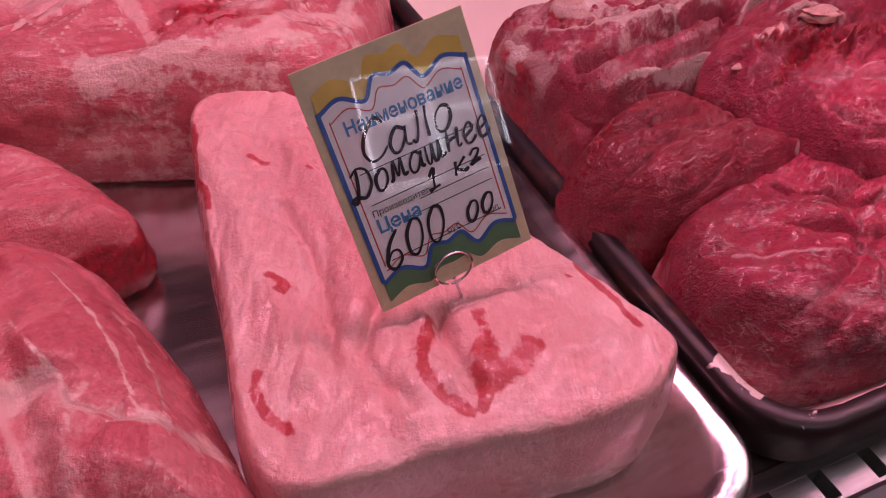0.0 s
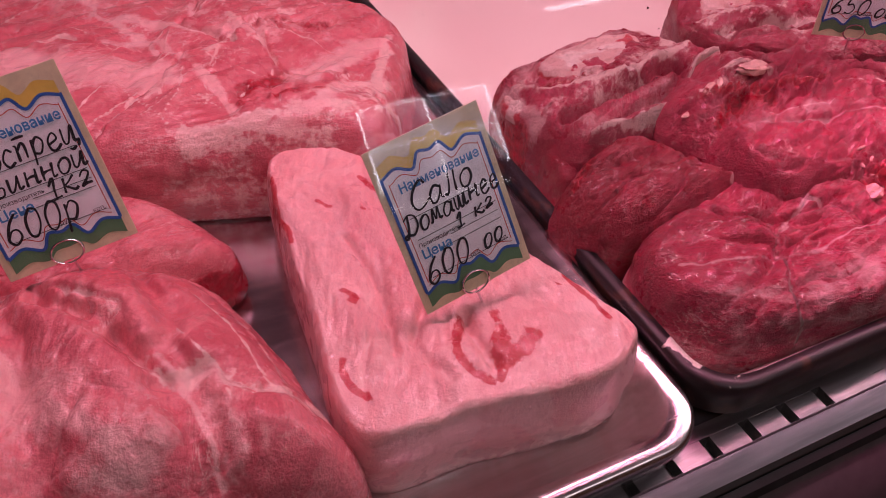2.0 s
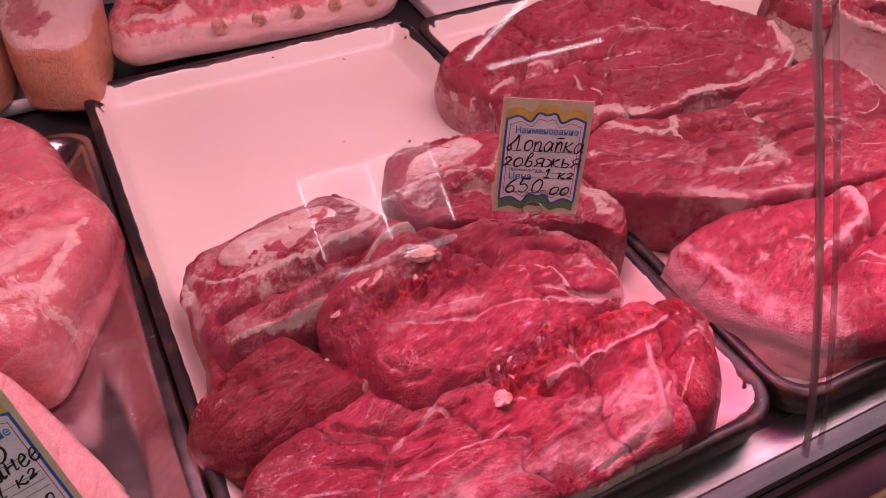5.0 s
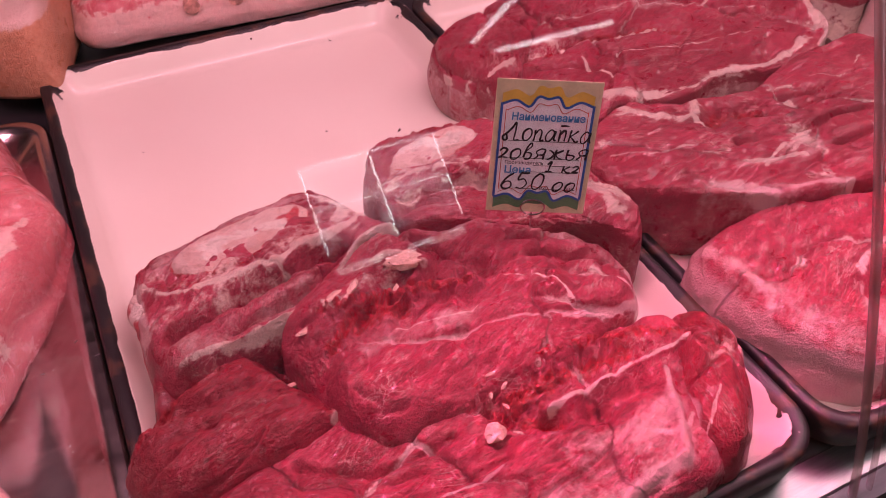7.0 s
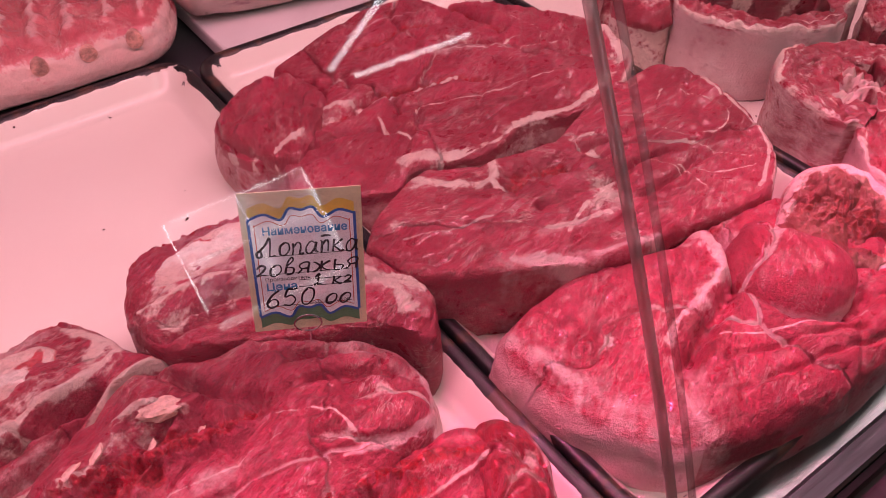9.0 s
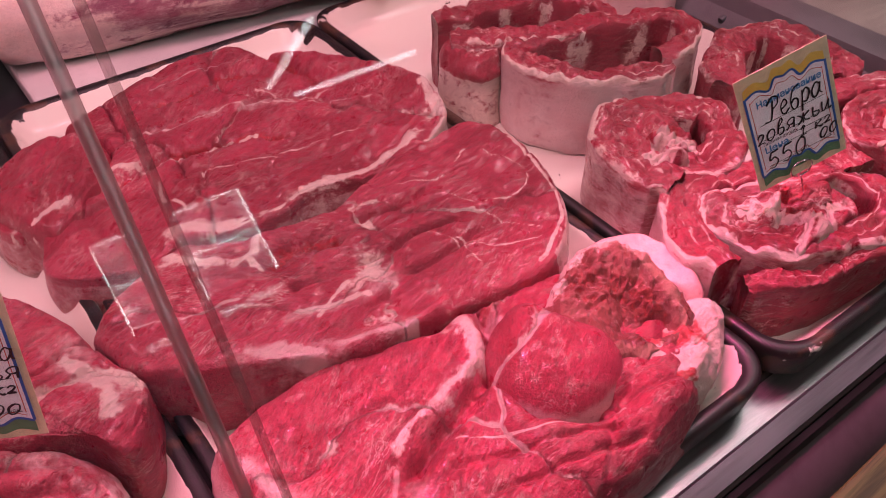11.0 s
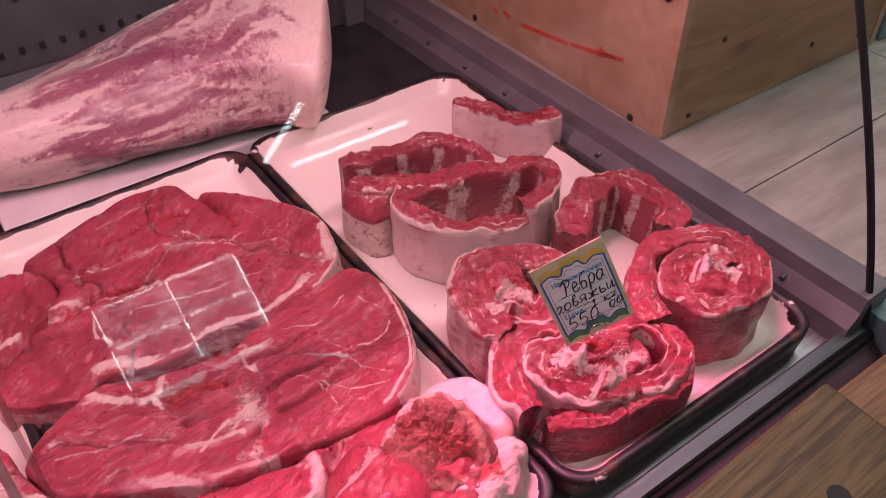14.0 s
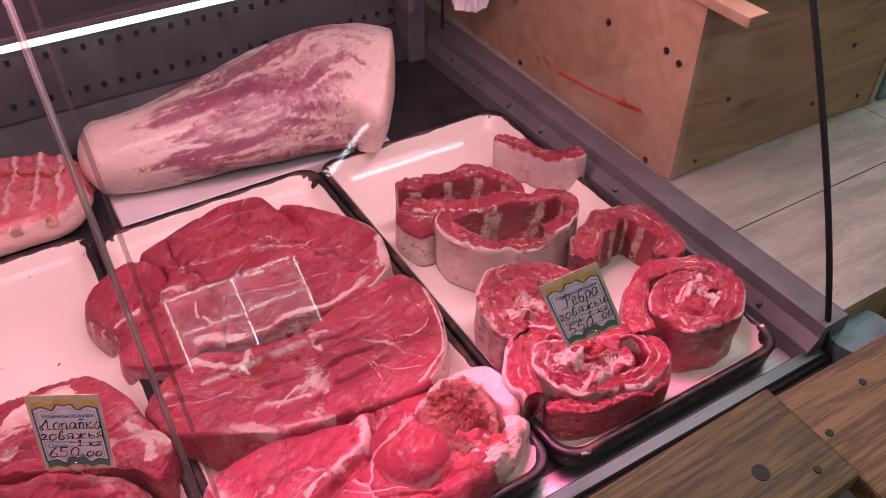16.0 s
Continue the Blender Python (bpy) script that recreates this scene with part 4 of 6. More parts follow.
ham(2, 0.004, 0.0, (-0.090, 0.395), (-0.120, 0.415), (-0.15, 0.41))
ham(2, 0.003, 0.0, (-0.125, 0.331), (-0.121, 0.330))
ham(5, 0.05, 0.0, (-0.24, 0.52), (-0.16, 0.50), (-0.10, 0.42))
ham(4, 0.025, 0.0, (-0.20, 0.28), (-0.12, 0.265), (-0.05, 0.30))
slab("ham", [(-0.06, 0.245), (-0.03, 0.30), (0.0, 0.36), (0.008, 0.41), (-0.01, 0.46), (-0.035, 0.55), (-0.08, 0.60), (-0.17, 0.625), (-0.28, 0.60), (-0.36, 0.55), (-0.40, 0.45), (-0.36, 0.37), (-0.27, 0.30), (-0.16, 0.265), (-0.10, 0.25)],
     0.006, 0.07, "big pink pork ham cut with white connective tissue", "pork", PORK, side=0.45, edge=0.03, bulge=0.14, rough=0.005, freq=13, muscles=6, step=0.007, seam=0.004, n=420, rings=116, seed=11, grain=15,
     relief=[(-0.16, 0.32, -0.06, 0.36, 0.02, -0.010), (-0.15, 0.30, -0.09, 0.29, 0.012, 0.006), (-0.22, 0.40, -0.16, 0.5, 0.012, -0.005), (-0.06, 0.30, -0.02, 0.38, 0.015, -0.006)],
     paint=[(1, -0.30, 0.42, -0.20, 0.36, 0.03), (1, -0.10, 0.33, -0.05, 0.36, 0.022), (1, -0.22, 0.46, -0.12, 0.40, 0.014), (0, -0.20, 0.29, -0.08, 0.275, 0.012), (0, -0.05, 0.30, -0.01, 0.38, 0.009),
            (2, -0.228, 0.382, -0.225, 0.378, 0.010), (2, -0.10, 0.335, -0.14, 0.33, 0.016), (2, -0.12, 0.42, -0.06, 0.40, 0.008), (1, -0.25, 0.52, -0.2, 0.4, 0.008)], marks=ham)

# ---- skin-on pork and rib rack at the back ----
for i, (outline, seed) in enumerate((([(-0.09, 0.665), (-0.06, 0.72), (-0.07, 0.80), (-0.12, 0.86), (-0.2, 0.88), (-0.26, 0.82), (-0.26, 0.73), (-0.18, 0.68)], 21),
                                     ([(0.02, 0.64), (0.045, 0.70), (0.055, 0.77), (0.03, 0.85), (-0.02, 0.87), (-0.05, 0.80), (-0.055, 0.72), (-0.04, 0.66)], 24))):
    slab("pork_knuckle", outline, 0.022, 0.085, "pork knuckle with scalded tan skin and pale fat face", "pork", KNUCKLE, side=0.75, edge=0.018, bulge=0.1, rough=0.004, freq=18, seed=seed, grain=80,
         flank=(0, 0, 0.9), torn=0.0, crease=0.001, rim=[(0, 359, 0.004, 2)], paint=[(0, outline[6][0] + 0.03, outline[6][1] - 0.03, outline[6][0] + 0.03, outline[6][1] + 0.03, 0.026), (0, outline[7][0] + 0.02, outline[7][1] + 0.01, outline[7][0] + 0.03, outline[7][1] + 0.03, 0.02)])
rack_things = slab("rib_rack", [(0.07, 0.70), (0.13, 0.695), (0.22, 0.69), (0.32, 0.69), (0.39, 0.70), (0.43, 0.76), (0.43, 0.83), (0.36, 0.88), (0.24, 0.90), (0.13, 0.88), (0.08, 0.82), (0.055, 0.75)],
     0.03, 0.045, "rack of pork ribs with bare bone ends", "ribs", PORK, side=0.55, edge=0.02, bulge=0.15, rough=0.004, freq=24, seed=31, grain=80,
     relief=[(0.14 + 0.035 * i, 0.72, 0.17 + 0.035 * i, 0.86, 0.008, 0.007) for i in range(8)],
     paint=[(1, 0.14 + 0.035 * i, 0.72, 0.17 + 0.035 * i, 0.86, 0.008) for i in range(8)] + [(0, 0.07, 0.72, 0.14, 0.71, 0.015), (2, 0.28, 0.85, 0.40, 0.78, 0.012), (2, 0.10, 0.76, 0.13, 0.74, 0.016)], rim=[(190, 350, 0.008, 0)])
for i in range(5):
    b = cyl((0.175 + 0.048 * i, 0.688, 0.062), (0.175 + 0.048 * i, 0.70, 0.063), 0.0085, 14)
    part("bone_end", b, BONE, rack_things, "red marrowed bone end", True)

# ---- beef shoulder on the first enamel tray ----
TRAY = 0.0055
front = Marks()
front(2, 0.008, 0.008, (0.232, 0.101), (0.266, 0.105), (0.307, 0.107), (0.347, 0.102), (0.379, 0.088))
front(0, 0.0028, 0.004, (0.272, 0.074), (0.304, 0.076), (0.345, 0.082), (0.378, 0.085))
front(3, 0.008, -0.009, (0.232, 0.066), (0.264, 0.068), (0.3, 0.062), (0.335, 0.068))
front(2, 0.010, 0.0, (0.250, 0.085), (0.29, 0.090), (0.335, 0.090))
front(2, 0.008, -0.006, (0.238, 0.085), (0.252, 0.072), (0.27, 0.064))
front(1, 0.004, 0.005, (0.353, 0.071), (0.343, 0.046), (0.334, 0.028), (0.326, 0.013))
front(1, 0.008, 0.002, (0.329, 0.013), (0.306, 0.010), (0.284, 0.008))
front(1, 0.0025, 0.001, (0.35, 0.035), (0.335, 0.028), (0.31, 0.040))
front(3, 0.004, -0.006, (0.179, 0.104), (0.218, 0.100), (0.237, 0.117))
front(3, 0.003, -0.005, (0.118, 0.100), (0.14, 0.085), (0.179, 0.076), (0.208, 0.078))
front(1, 0.0022, 0.001, (0.06, 0.060), (0.11, 0.045), (0.16, 0.042), (0.225, 0.050))
front(0, 0.004, 0.001, (0.163, 0.113), (0.172, 0.110), (0.180, 0.108))
front(3, 0.0025, -0.004, (0.10, 0.070), (0.14, 0.058), (0.19, 0.050), (0.23, 0.055))
front(5, 0.022, 0.0, (0.08, 0.02), (0.16, 0.012), (0.25, 0.012), (0.34, 0.02))
front(5, 0.014, 0.0, (0.27, 0.035), (0.32, 0.04), (0.355, 0.05))
front(4, 0.008, 0.0, (0.165, 0.115), (0.185, 0.10), (0.21, 0.105))
slab("beef_front_slice", [(0.04, 0.075), (0.06, 0.1), (0.113, 0.118), (0.131, 0.132), (0.155, 0.126), (0.182, 0.12), (0.21, 0.133), (0.24, 0.14), (0.3, 0.135), (0.358, 0.124), (0.394, 0.114), (0.397, 0.085), (0.378, 0.03), (0.357, 0.002), (0.3, -0.006), (0.22, -0.006), (0.14, -0.002), (0.08, 0.005), (0.045, 0.035)],
     TRAY, 0.055, "broad front slice of beef shoulder with pale fascia", "beef", BEEF, side=0.48, edge=0.022, bulge=0.1, rough=0.005, freq=24, torn=0.006, crease=0.0045, muscles=5, step=0.004, n=420, rings=116, seed=41, grain=15, flank=(0.0, 0.42, 0),
     relief=[],
     paint=[],
     rim=[(285, 330, 0.004, 0)], marks=front)
flap = Marks()
flap(1, 0.004, 0.003, (0.352, 0.085), (0.356, 0.05), (0.345, 0.02))
flap(0, 0.0018, 0.001, (0.37, 0.04), (0.356, 0.028), (0.345, 0.02))
flap(3, 0.003, -0.004, (0.385, 0.10), (0.395, 0.07), (0.385, 0.04))
slab("beef_flap", [(0.395, 0.118), (0.413, 0.104), (0.416, 0.074), (0.405, 0.048), (0.378, 0.012), (0.352, 0.002), (0.345, 0.022), (0.352, 0.05), (0.362, 0.075), (0.375, 0.1)],
     TRAY, 0.062, "dark folded flap of beef shoulder", "beef", BEEF_DARK, side=0.4, edge=0.025, bulge=0.2, rough=0.005, freq=30, torn=0.006, crease=0.0045, muscles=3, seed=44, grain=70, n=140, rings=40,
     paint=[(1, 0.40, 0.03, 0.41, 0.08, 0.005)], rim=[(290, 40, 0.004, 1)], marks=flap)
middle = Marks()
middle(2, 0.009, -0.007, (0.19, 0.188), (0.223, 0.191), (0.253, 0.183), (0.275, 0.185))
middle(3, 0.007, -0.010, (0.212, 0.200), (0.236, 0.198), (0.253, 0.188))
middle(2, 0.005, 0.007, (0.16, 0.187), (0.188, 0.178), (0.217, 0.173), (0.264, 0.167))
middle(2, 0.010, 0.0, (0.16, 0.160), (0.18, 0.170), (0.21, 0.168))
middle(0, 0.003, 0.002, (0.165, 0.192), (0.178, 0.186), (0.196, 0.184))
middle(0, 0.004, 0.004, (0.205, 0.214), (0.225, 0.213), (0.243, 0.200))
middle(1, 0.0026, -0.003, (0.179, 0.156), (0.211, 0.140), (0.244, 0.135), (0.272, 0.133), (0.308, 0.124), (0.352, 0.118))
middle(3, 0.004, -0.008, (0.272, 0.178), (0.296, 0.182), (0.328, 0.177), (0.372, 0.157))
middle(3, 0.004, -0.009, (0.232, 0.243), (0.252, 0.218), (0.281, 0.188))
middle(3, 0.004, -0.007, (0.298, 0.222), (0.324, 0.201), (0.362, 0.187))
middle(0, 0.0014, 0.0, (0.285, 0.165), (0.31, 0.150), (0.318, 0.130))
middle(1, 0.003, 0.001, (0.380, 0.165), (0.372, 0.132), (0.350, 0.119), (0.305, 0.120))
middle(0, 0.0012, 0.0, (0.20, 0.155), (0.24, 0.148), (0.28, 0.150))
middle(5, 0.010, 0.0, (0.18, 0.15), (0.22, 0.148), (0.27, 0.14))
middle(4, 0.010, 0.0, (0.16, 0.19), (0.19, 0.195), (0.22, 0.205))
middle(5, 0.016, 0.0, (0.34, 0.21), (0.36, 0.185), (0.375, 0.16))
middle(5, 0.010, 0.0, (0.21, 0.245), (0.25, 0.23), (0.29, 0.232))
slab("beef_middle_slice", [(0.132, 0.185), (0.142, 0.212), (0.178, 0.243), (0.22, 0.262), (0.273, 0.25), (0.306, 0.243), (0.357, 0.211), (0.376, 0.189), (0.385, 0.159), (0.377, 0.132), (0.356, 0.112), (0.305, 0.098), (0.259, 0.088), (0.22, 0.086), (0.18, 0.088), (0.15, 0.105), (0.14, 0.145)],
     TRAY, 0.075, "middle slice of beef shoulder with torn muscle", "beef", BEEF, side=0.42, edge=0.028, bulge=0.1, rough=0.0055, freq=26, torn=0.006, crease=0.0045, muscles=4, step=0.004, n=420, rings=116, seed=47, grain=25,
     relief=[],
     paint=[], rim=[(330, 20, 0.004, 0)], marks=middle)
bone_cut = Marks()
bone_cut(0, 0.005, 0.004, (0.056, 0.282), (0.076, 0.254), (0.109, 0.248), (0.142, 0.251), (0.182, 0.262), (0.223, 0.278))
bone_cut(2, 0.004, 0.0, (0.07, 0.268), (0.10, 0.259), (0.14, 0.262))
bone_cut(3, 0.006, -0.016, (0.070, 0.218), (0.117, 0.233), (0.16, 0.243), (0.200, 0.256))
bone_cut(0, 0.0045, 0.008, (0.072, 0.187), (0.112, 0.196), (0.147, 0.203), (0.176, 0.219), (0.212, 0.247), (0.241, 0.257))
bone_cut(0, 0.0026, 0.002, (0.108, 0.226), (0.141, 0.233), (0.179, 0.250))
bone_cut(2, 0.004, 0.002, (0.055, 0.299), (0.087, 0.320), (0.132, 0.332), (0.169, 0.339), (0.207, 0.336))
bone_cut(0, 0.010, 0.0, (0.20, 0.325), (0.215, 0.30), (0.205, 0.285))
bone_cut(3, 0.003, -0.006, (0.10, 0.205), (0.15, 0.216), (0.19, 0.240))
bone_cut(1, 0.008, 0.0, (0.052, 0.290), (0.054, 0.262), (0.054, 0.230))
bone_cut(4, 0.018, 0.0, (0.062, 0.275), (0.10, 0.262), (0.15, 0.262), (0.20, 0.278), (0.222, 0.29))
bone_cut(5, 0.014, 0.0, (0.075, 0.29), (0.09, 0.31), (0.13, 0.325), (0.19, 0.33))
bone_cut(4, 0.012, 0.0, (0.06, 0.235), (0.10, 0.238), (0.15, 0.246))
bone_cut(5, 0.012, 0.0, (0.075, 0.20), (0.11, 0.208), (0.16, 0.222))
bone1 = slab("bone_in_beef", [(0.053, 0.305), (0.087, 0.323), (0.132, 0.335), (0.169, 0.342), (0.208, 0.339), (0.23, 0.29), (0.246, 0.26), (0.211, 0.242), (0.18, 0.217), (0.147, 0.198), (0.111, 0.19), (0.077, 0.178), (0.058, 0.19), (0.047, 0.24), (0.049, 0.28)],
     TRAY, 0.066, "beef shoulder slab with a wide cut bone face", "beef", BEEF, side=0.5, edge=0.02, bulge=0.08, rough=0.0035, freq=30, muscles=3, step=0.003, n=420, rings=116, seed=51, grain=38, tilt=(0.05, -0.1),
     relief=[],
     paint=[], rim=[(90, 200, 0.004, 2)], marks=bone_cut)
bone_cut_small = Marks()
bone_cut_small(0, 0.006, 0.003, (0.245, 0.297), (0.288, 0.299), (0.328, 0.289), (0.352, 0.31))
bone_cut_small(3, 0.004, -0.007, (0.25, 0.278), (0.30, 0.280), (0.34, 0.262))
bone_cut_small(0, 0.010, 0.002, (0.385, 0.255), (0.400, 0.225), (0.395, 0.200))
bone_cut_small(2, 0.003, 0.0, (0.245, 0.33), (0.26, 0.349), (0.30, 0.357), (0.34, 0.356))
bone_cut_small(4, 0.016, 0.0, (0.25, 0.30), (0.29, 0.31), (0.34, 0.30))
bone_cut_small(5, 0.016, 0.0, (0.38, 0.28), (0.395, 0.24), (0.41, 0.21))
bone2 = slab("bone_in_beef", [(0.24, 0.325), (0.254, 0.349), (0.291, 0.36), (0.333, 0.36), (0.361, 0.351), (0.391, 0.306), (0.408, 0.25), (0.421, 0.219), (0.412, 0.185), (0.394, 0.175), (0.376, 0.198), (0.338, 0.22), (0.302, 0.238), (0.25, 0.255), (0.236, 0.295)],
     TRAY, 0.076, "second bone-in beef shoulder slab", "beef", BEEF, side=0.76, edge=0.007, bulge=0.05, rough=0.0035, freq=30, muscles=3, step=0.007, n=420, rings=116, seed=54, grain=20,
     relief=[(0.25, 0.28, 0.33, 0.285, 0.008, 0.005), (0.26, 0.265, 0.34, 0.268, 0.006, -0.008)],
     paint=[], marks=bone_cut_small)


def oval(cx, cy, rx, ry, turn_by, k=9, wob=0.12, seed=1):
    rnd = random.Random(seed)
    out = []
    for i in range(k):
        a = math.tau * i / k
        s = 1 + rnd.uniform(-wob, wob)
        x, y = rx * s * math.cos(a), ry * s * math.sin(a)
        c, e = math.cos(radians(turn_by)), math.sin(radians(turn_by))
        out.append((cx + x * c - y * e, cy + x * e + y * c))
    return out


for host, cx, cy, rx, ry, z, mx, my, sd in ((bone1, 0.136, 0.290, 0.060, 0.026, 0.061, 0.165, 0.300, 3), (bone2, 0.303, 0.326, 0.044, 0.019, 0.070, 0.30, 0.335, 5), (bone1, 0.056, 0.262, 0.010, 0.024, 0.046, 0.06, 0.30, 7)):
    slab("bone_face", oval(cx, cy, rx, ry, 15, seed=sd), z, 0.014, "pinkish white sawn bone face", "bone", BONEFACE, side=0.25, edge=0.014, bulge=0.0, rough=0.002, freq=70, crease=0.002, torn=0.002, rim=[(0, 359, 0.005, 2)], seed=sd + 200, n=110, rings=36, parent=host, paint=[(2, mx, my, mx + 0.012, my + 0.003, 0.010 if sd == 3 else 0.005), (0, cx - rx * 0.5, cy, cx + rx * 0.5, cy + 0.004, 0.012)])
shin = Marks()
shin(3, 0.005, -0.005, (0.042, 0.161), (0.069, 0.158), (0.105, 0.161))
shin(0, 0.005, 0.008, (0.149, 0.176), (0.154, 0.153), (0.158, 0.131), (0.150, 0.120))
shin(2, 0.003, 0.0, (0.150, 0.160), (0.154, 0.142))
shin(3, 0.008, -0.024, (0.125, 0.186), (0.132, 0.175), (0.137, 0.163))
shin(3, 0.003, -0.003, (0.06, 0.14), (0.10, 0.142), (0.13, 0.150))
shin(2, 0.004, 0.0, (0.035, 0.150), (0.06, 0.172), (0.09, 0.185))
slab("shin_lobe", [(0.022, 0.15), (0.033, 0.166), (0.059, 0.187), (0.077, 0.196), (0.099, 0.204), (0.12, 0.2), (0.14, 0.178), (0.152, 0.146), (0.16, 0.12), (0.14, 0.108), (0.119, 0.104), (0.092, 0.101), (0.05, 0.104), (0.032, 0.115), (0.023, 0.132)],
     TRAY, 0.062, "dark red boneless shin lobe beside a marrow bone", "beef", BEEF_DARK, side=0.3, edge=0.03, bulge=0.1, rough=0.004, freq=26, n=420, rings=116, seed=57, grain=20,
     relief=[],
     paint=[], marks=shin)
slab("meat_scrap", [(0.048, 0.175), (0.045, 0.205), (0.055, 0.225), (0.068, 0.20), (0.07, 0.175)], TRAY, 0.04, "thin dark red strip at the tray wall", "beef", BEEF_DARK, side=0.4, edge=0.01, seed=59, n=80, rings=24)

# ---- steaks on the second enamel tray ----
rump = Marks()
rump(0, 0.011, 0.001, (0.764, 0.416), (0.752, 0.378), (0.708, 0.348))
rump(0, 0.007, 0.001, (0.708, 0.348), (0.655, 0.336), (0.60, 0.343))
rump(0, 0.004, 0.0, (0.60, 0.343), (0.56, 0.335), (0.523, 0.342))
rump(0, 0.0045, 0.002, (0.387, 0.438), (0.446, 0.466), (0.489, 0.467), (0.524, 0.450), (0.58, 0.449), (0.602, 0.445))
rump(2, 0.008, -0.010, (0.462, 0.455), (0.488, 0.452), (0.511, 0.459))
rump(0, 0.0035, 0.001, (0.506, 0.426), (0.502, 0.404), (0.512, 0.382))
rump(0, 0.007, 0.0, (0.492, 0.362), (0.524, 0.346), (0.562, 0.338))
rump(2, 0.007, -0.007, (0.546, 0.541), (0.577, 0.541), (0.611, 0.551), (0.645, 0.539))
rump(2, 0.007, -0.009, (0.674, 0.555), (0.681, 0.515), (0.685, 0.488))
rump(0, 0.0022, 0.0, (0.506, 0.509), (0.549, 0.493), (0.599, 0.494), (0.661, 0.463), (0.694, 0.462))
rump(2, 0.007, -0.005, (0.509, 0.461), (0.562, 0.452), (0.599, 0.446), (0.621, 0.422))
rump(3, 0.004, -0.013, (0.482, 0.519), (0.478, 0.488), (0.446, 0.466), (0.393, 0.455))
rump(3, 0.004, -0.010, (0.459, 0.558), (0.484, 0.511), (0.516, 0.506))
rump(0, 0.0012, 0.0, (0.63, 0.50), (0.68, 0.44), (0.72, 0.43))
rump(0, 0.0012, 0.0, (0.70, 0.50), (0.715, 0.46), (0.70, 0.44))
rump(0, 0.0014, 0.0, (0.54, 0.42), (0.60, 0.40), (0.68, 0.39))
rump(3, 0.003, -0.004, (0.53, 0.40), (0.60, 0.385), (0.67, 0.37))
rump(1, 0.0016, 0.0, (0.55, 0.57), (0.60, 0.58), (0.64, 0.57))
rump(3, 0.003, -0.006, (0.403, 0.42), (0.45, 0.43), (0.49, 0.42), (0.505, 0.40))
rump(4, 0.010, 0.0, (0.39, 0.43), (0.45, 0.46), (0.50, 0.46))
rump(4, 0.012, 0.0, (0.49, 0.36), (0.55, 0.34), (0.62, 0.34))
rump(5, 0.010, 0.0, (0.53, 0.50), (0.58, 0.495), (0.64, 0.475))
slab("rump_steak", [(0.372, 0.478), (0.383, 0.519), (0.421, 0.541), (0.455, 0.545), (0.466, 0.566), (0.516, 0.585), (0.56, 0.6), (0.601, 0.613), (0.652, 0.6), (0.665, 0.56), (0.682, 0.562), (0.73, 0.511), (0.764, 0.463), (0.772, 0.412), (0.753, 0.362), (0.7, 0.331), (0.658, 0.326), (0.598, 0.338), (0.555, 0.328), (0.494, 0.345), (0.463, 0.333), (0.4, 0.372), (0.402, 0.424), (0.384, 0.44)],
     TRAY, 0.062, "large round beef rump steak with a fat edge", "beef", BEEF, side=0.8, edge=0.007, bulge=0.03, rough=0.0032, freq=24, muscles=5, n=420, rings=116, seed=61, grain=35, flank=(0.15, 0.5, 0), tilt=(0.05, 0),
     relief=[],
     paint=[],
     rim=[(318, 5, 0.006, 0)], marks=rump)
round_marks = Marks()
round_marks(0, 0.003, 0.0, (0.770, 0.289), (0.764, 0.240), (0.746, 0.192), (0.713, 0.166), (0.698, 0.158))
round_marks(0, 0.0011, 0.0, (0.684, 0.257), (0.699, 0.232), (0.736, 0.229), (0.755, 0.251), (0.741, 0.289))
round_marks(0, 0.0011, 0.0, (0.689, 0.232), (0.708, 0.198), (0.719, 0.185))
round_marks(0, 0.0011, 0.0, (0.66, 0.211), (0.683, 0.186), (0.713, 0.175))
round_marks(0, 0.0010, 0.0, (0.655, 0.29), (0.69, 0.28), (0.73, 0.30))
round_marks(0, 0.0010, 0.0, (0.62, 0.25), (0.655, 0.215), (0.66, 0.18))
round_marks(0, 0.007, 0.002, (0.474, 0.316), (0.495, 0.292), (0.522, 0.279), (0.536, 0.294), (0.539, 0.306))
round_marks(0, 0.005, 0.001, (0.522, 0.279), (0.526, 0.262))
round_marks(2, 0.010, -0.010, (0.540, 0.269), (0.559, 0.273), (0.582, 0.267))
round_marks(0, 0.0045, 0.0, (0.529, 0.213), (0.545, 0.205), (0.576, 0.199))
round_marks(0, 0.003, 0.0, (0.538, 0.200), (0.552, 0.208), (0.57, 0.215))
round_marks(3, 0.003, -0.006, (0.538, 0.233), (0.599, 0.227), (0.636, 0.234), (0.67, 0.231))
round_marks(3, 0.003, -0.005, (0.609, 0.272), (0.638, 0.267), (0.672, 0.272))
round_marks(3, 0.0025, -0.003, (0.60, 0.205), (0.64, 0.20), (0.68, 0.21))
round_marks(1, 0.009, 0.0, (0.485, 0.200), (0.505, 0.190), (0.524, 0.172))
round_marks(1, 0.006, 0.002, (0.537, 0.170), (0.561, 0.164), (0.590, 0.160))
round_marks(1, 0.0018, 0.0, (0.43, 0.26), (0.46, 0.25), (0.50, 0.245))
round_marks(4, 0.012, 0.0, (0.47, 0.315), (0.50, 0.29), (0.535, 0.29))
round_marks(5, 0.014, 0.0, (0.48, 0.195), (0.52, 0.175), (0.58, 0.162))
round_marks(5, 0.008, 0.0, (0.52, 0.21), (0.56, 0.20), (0.60, 0.205))
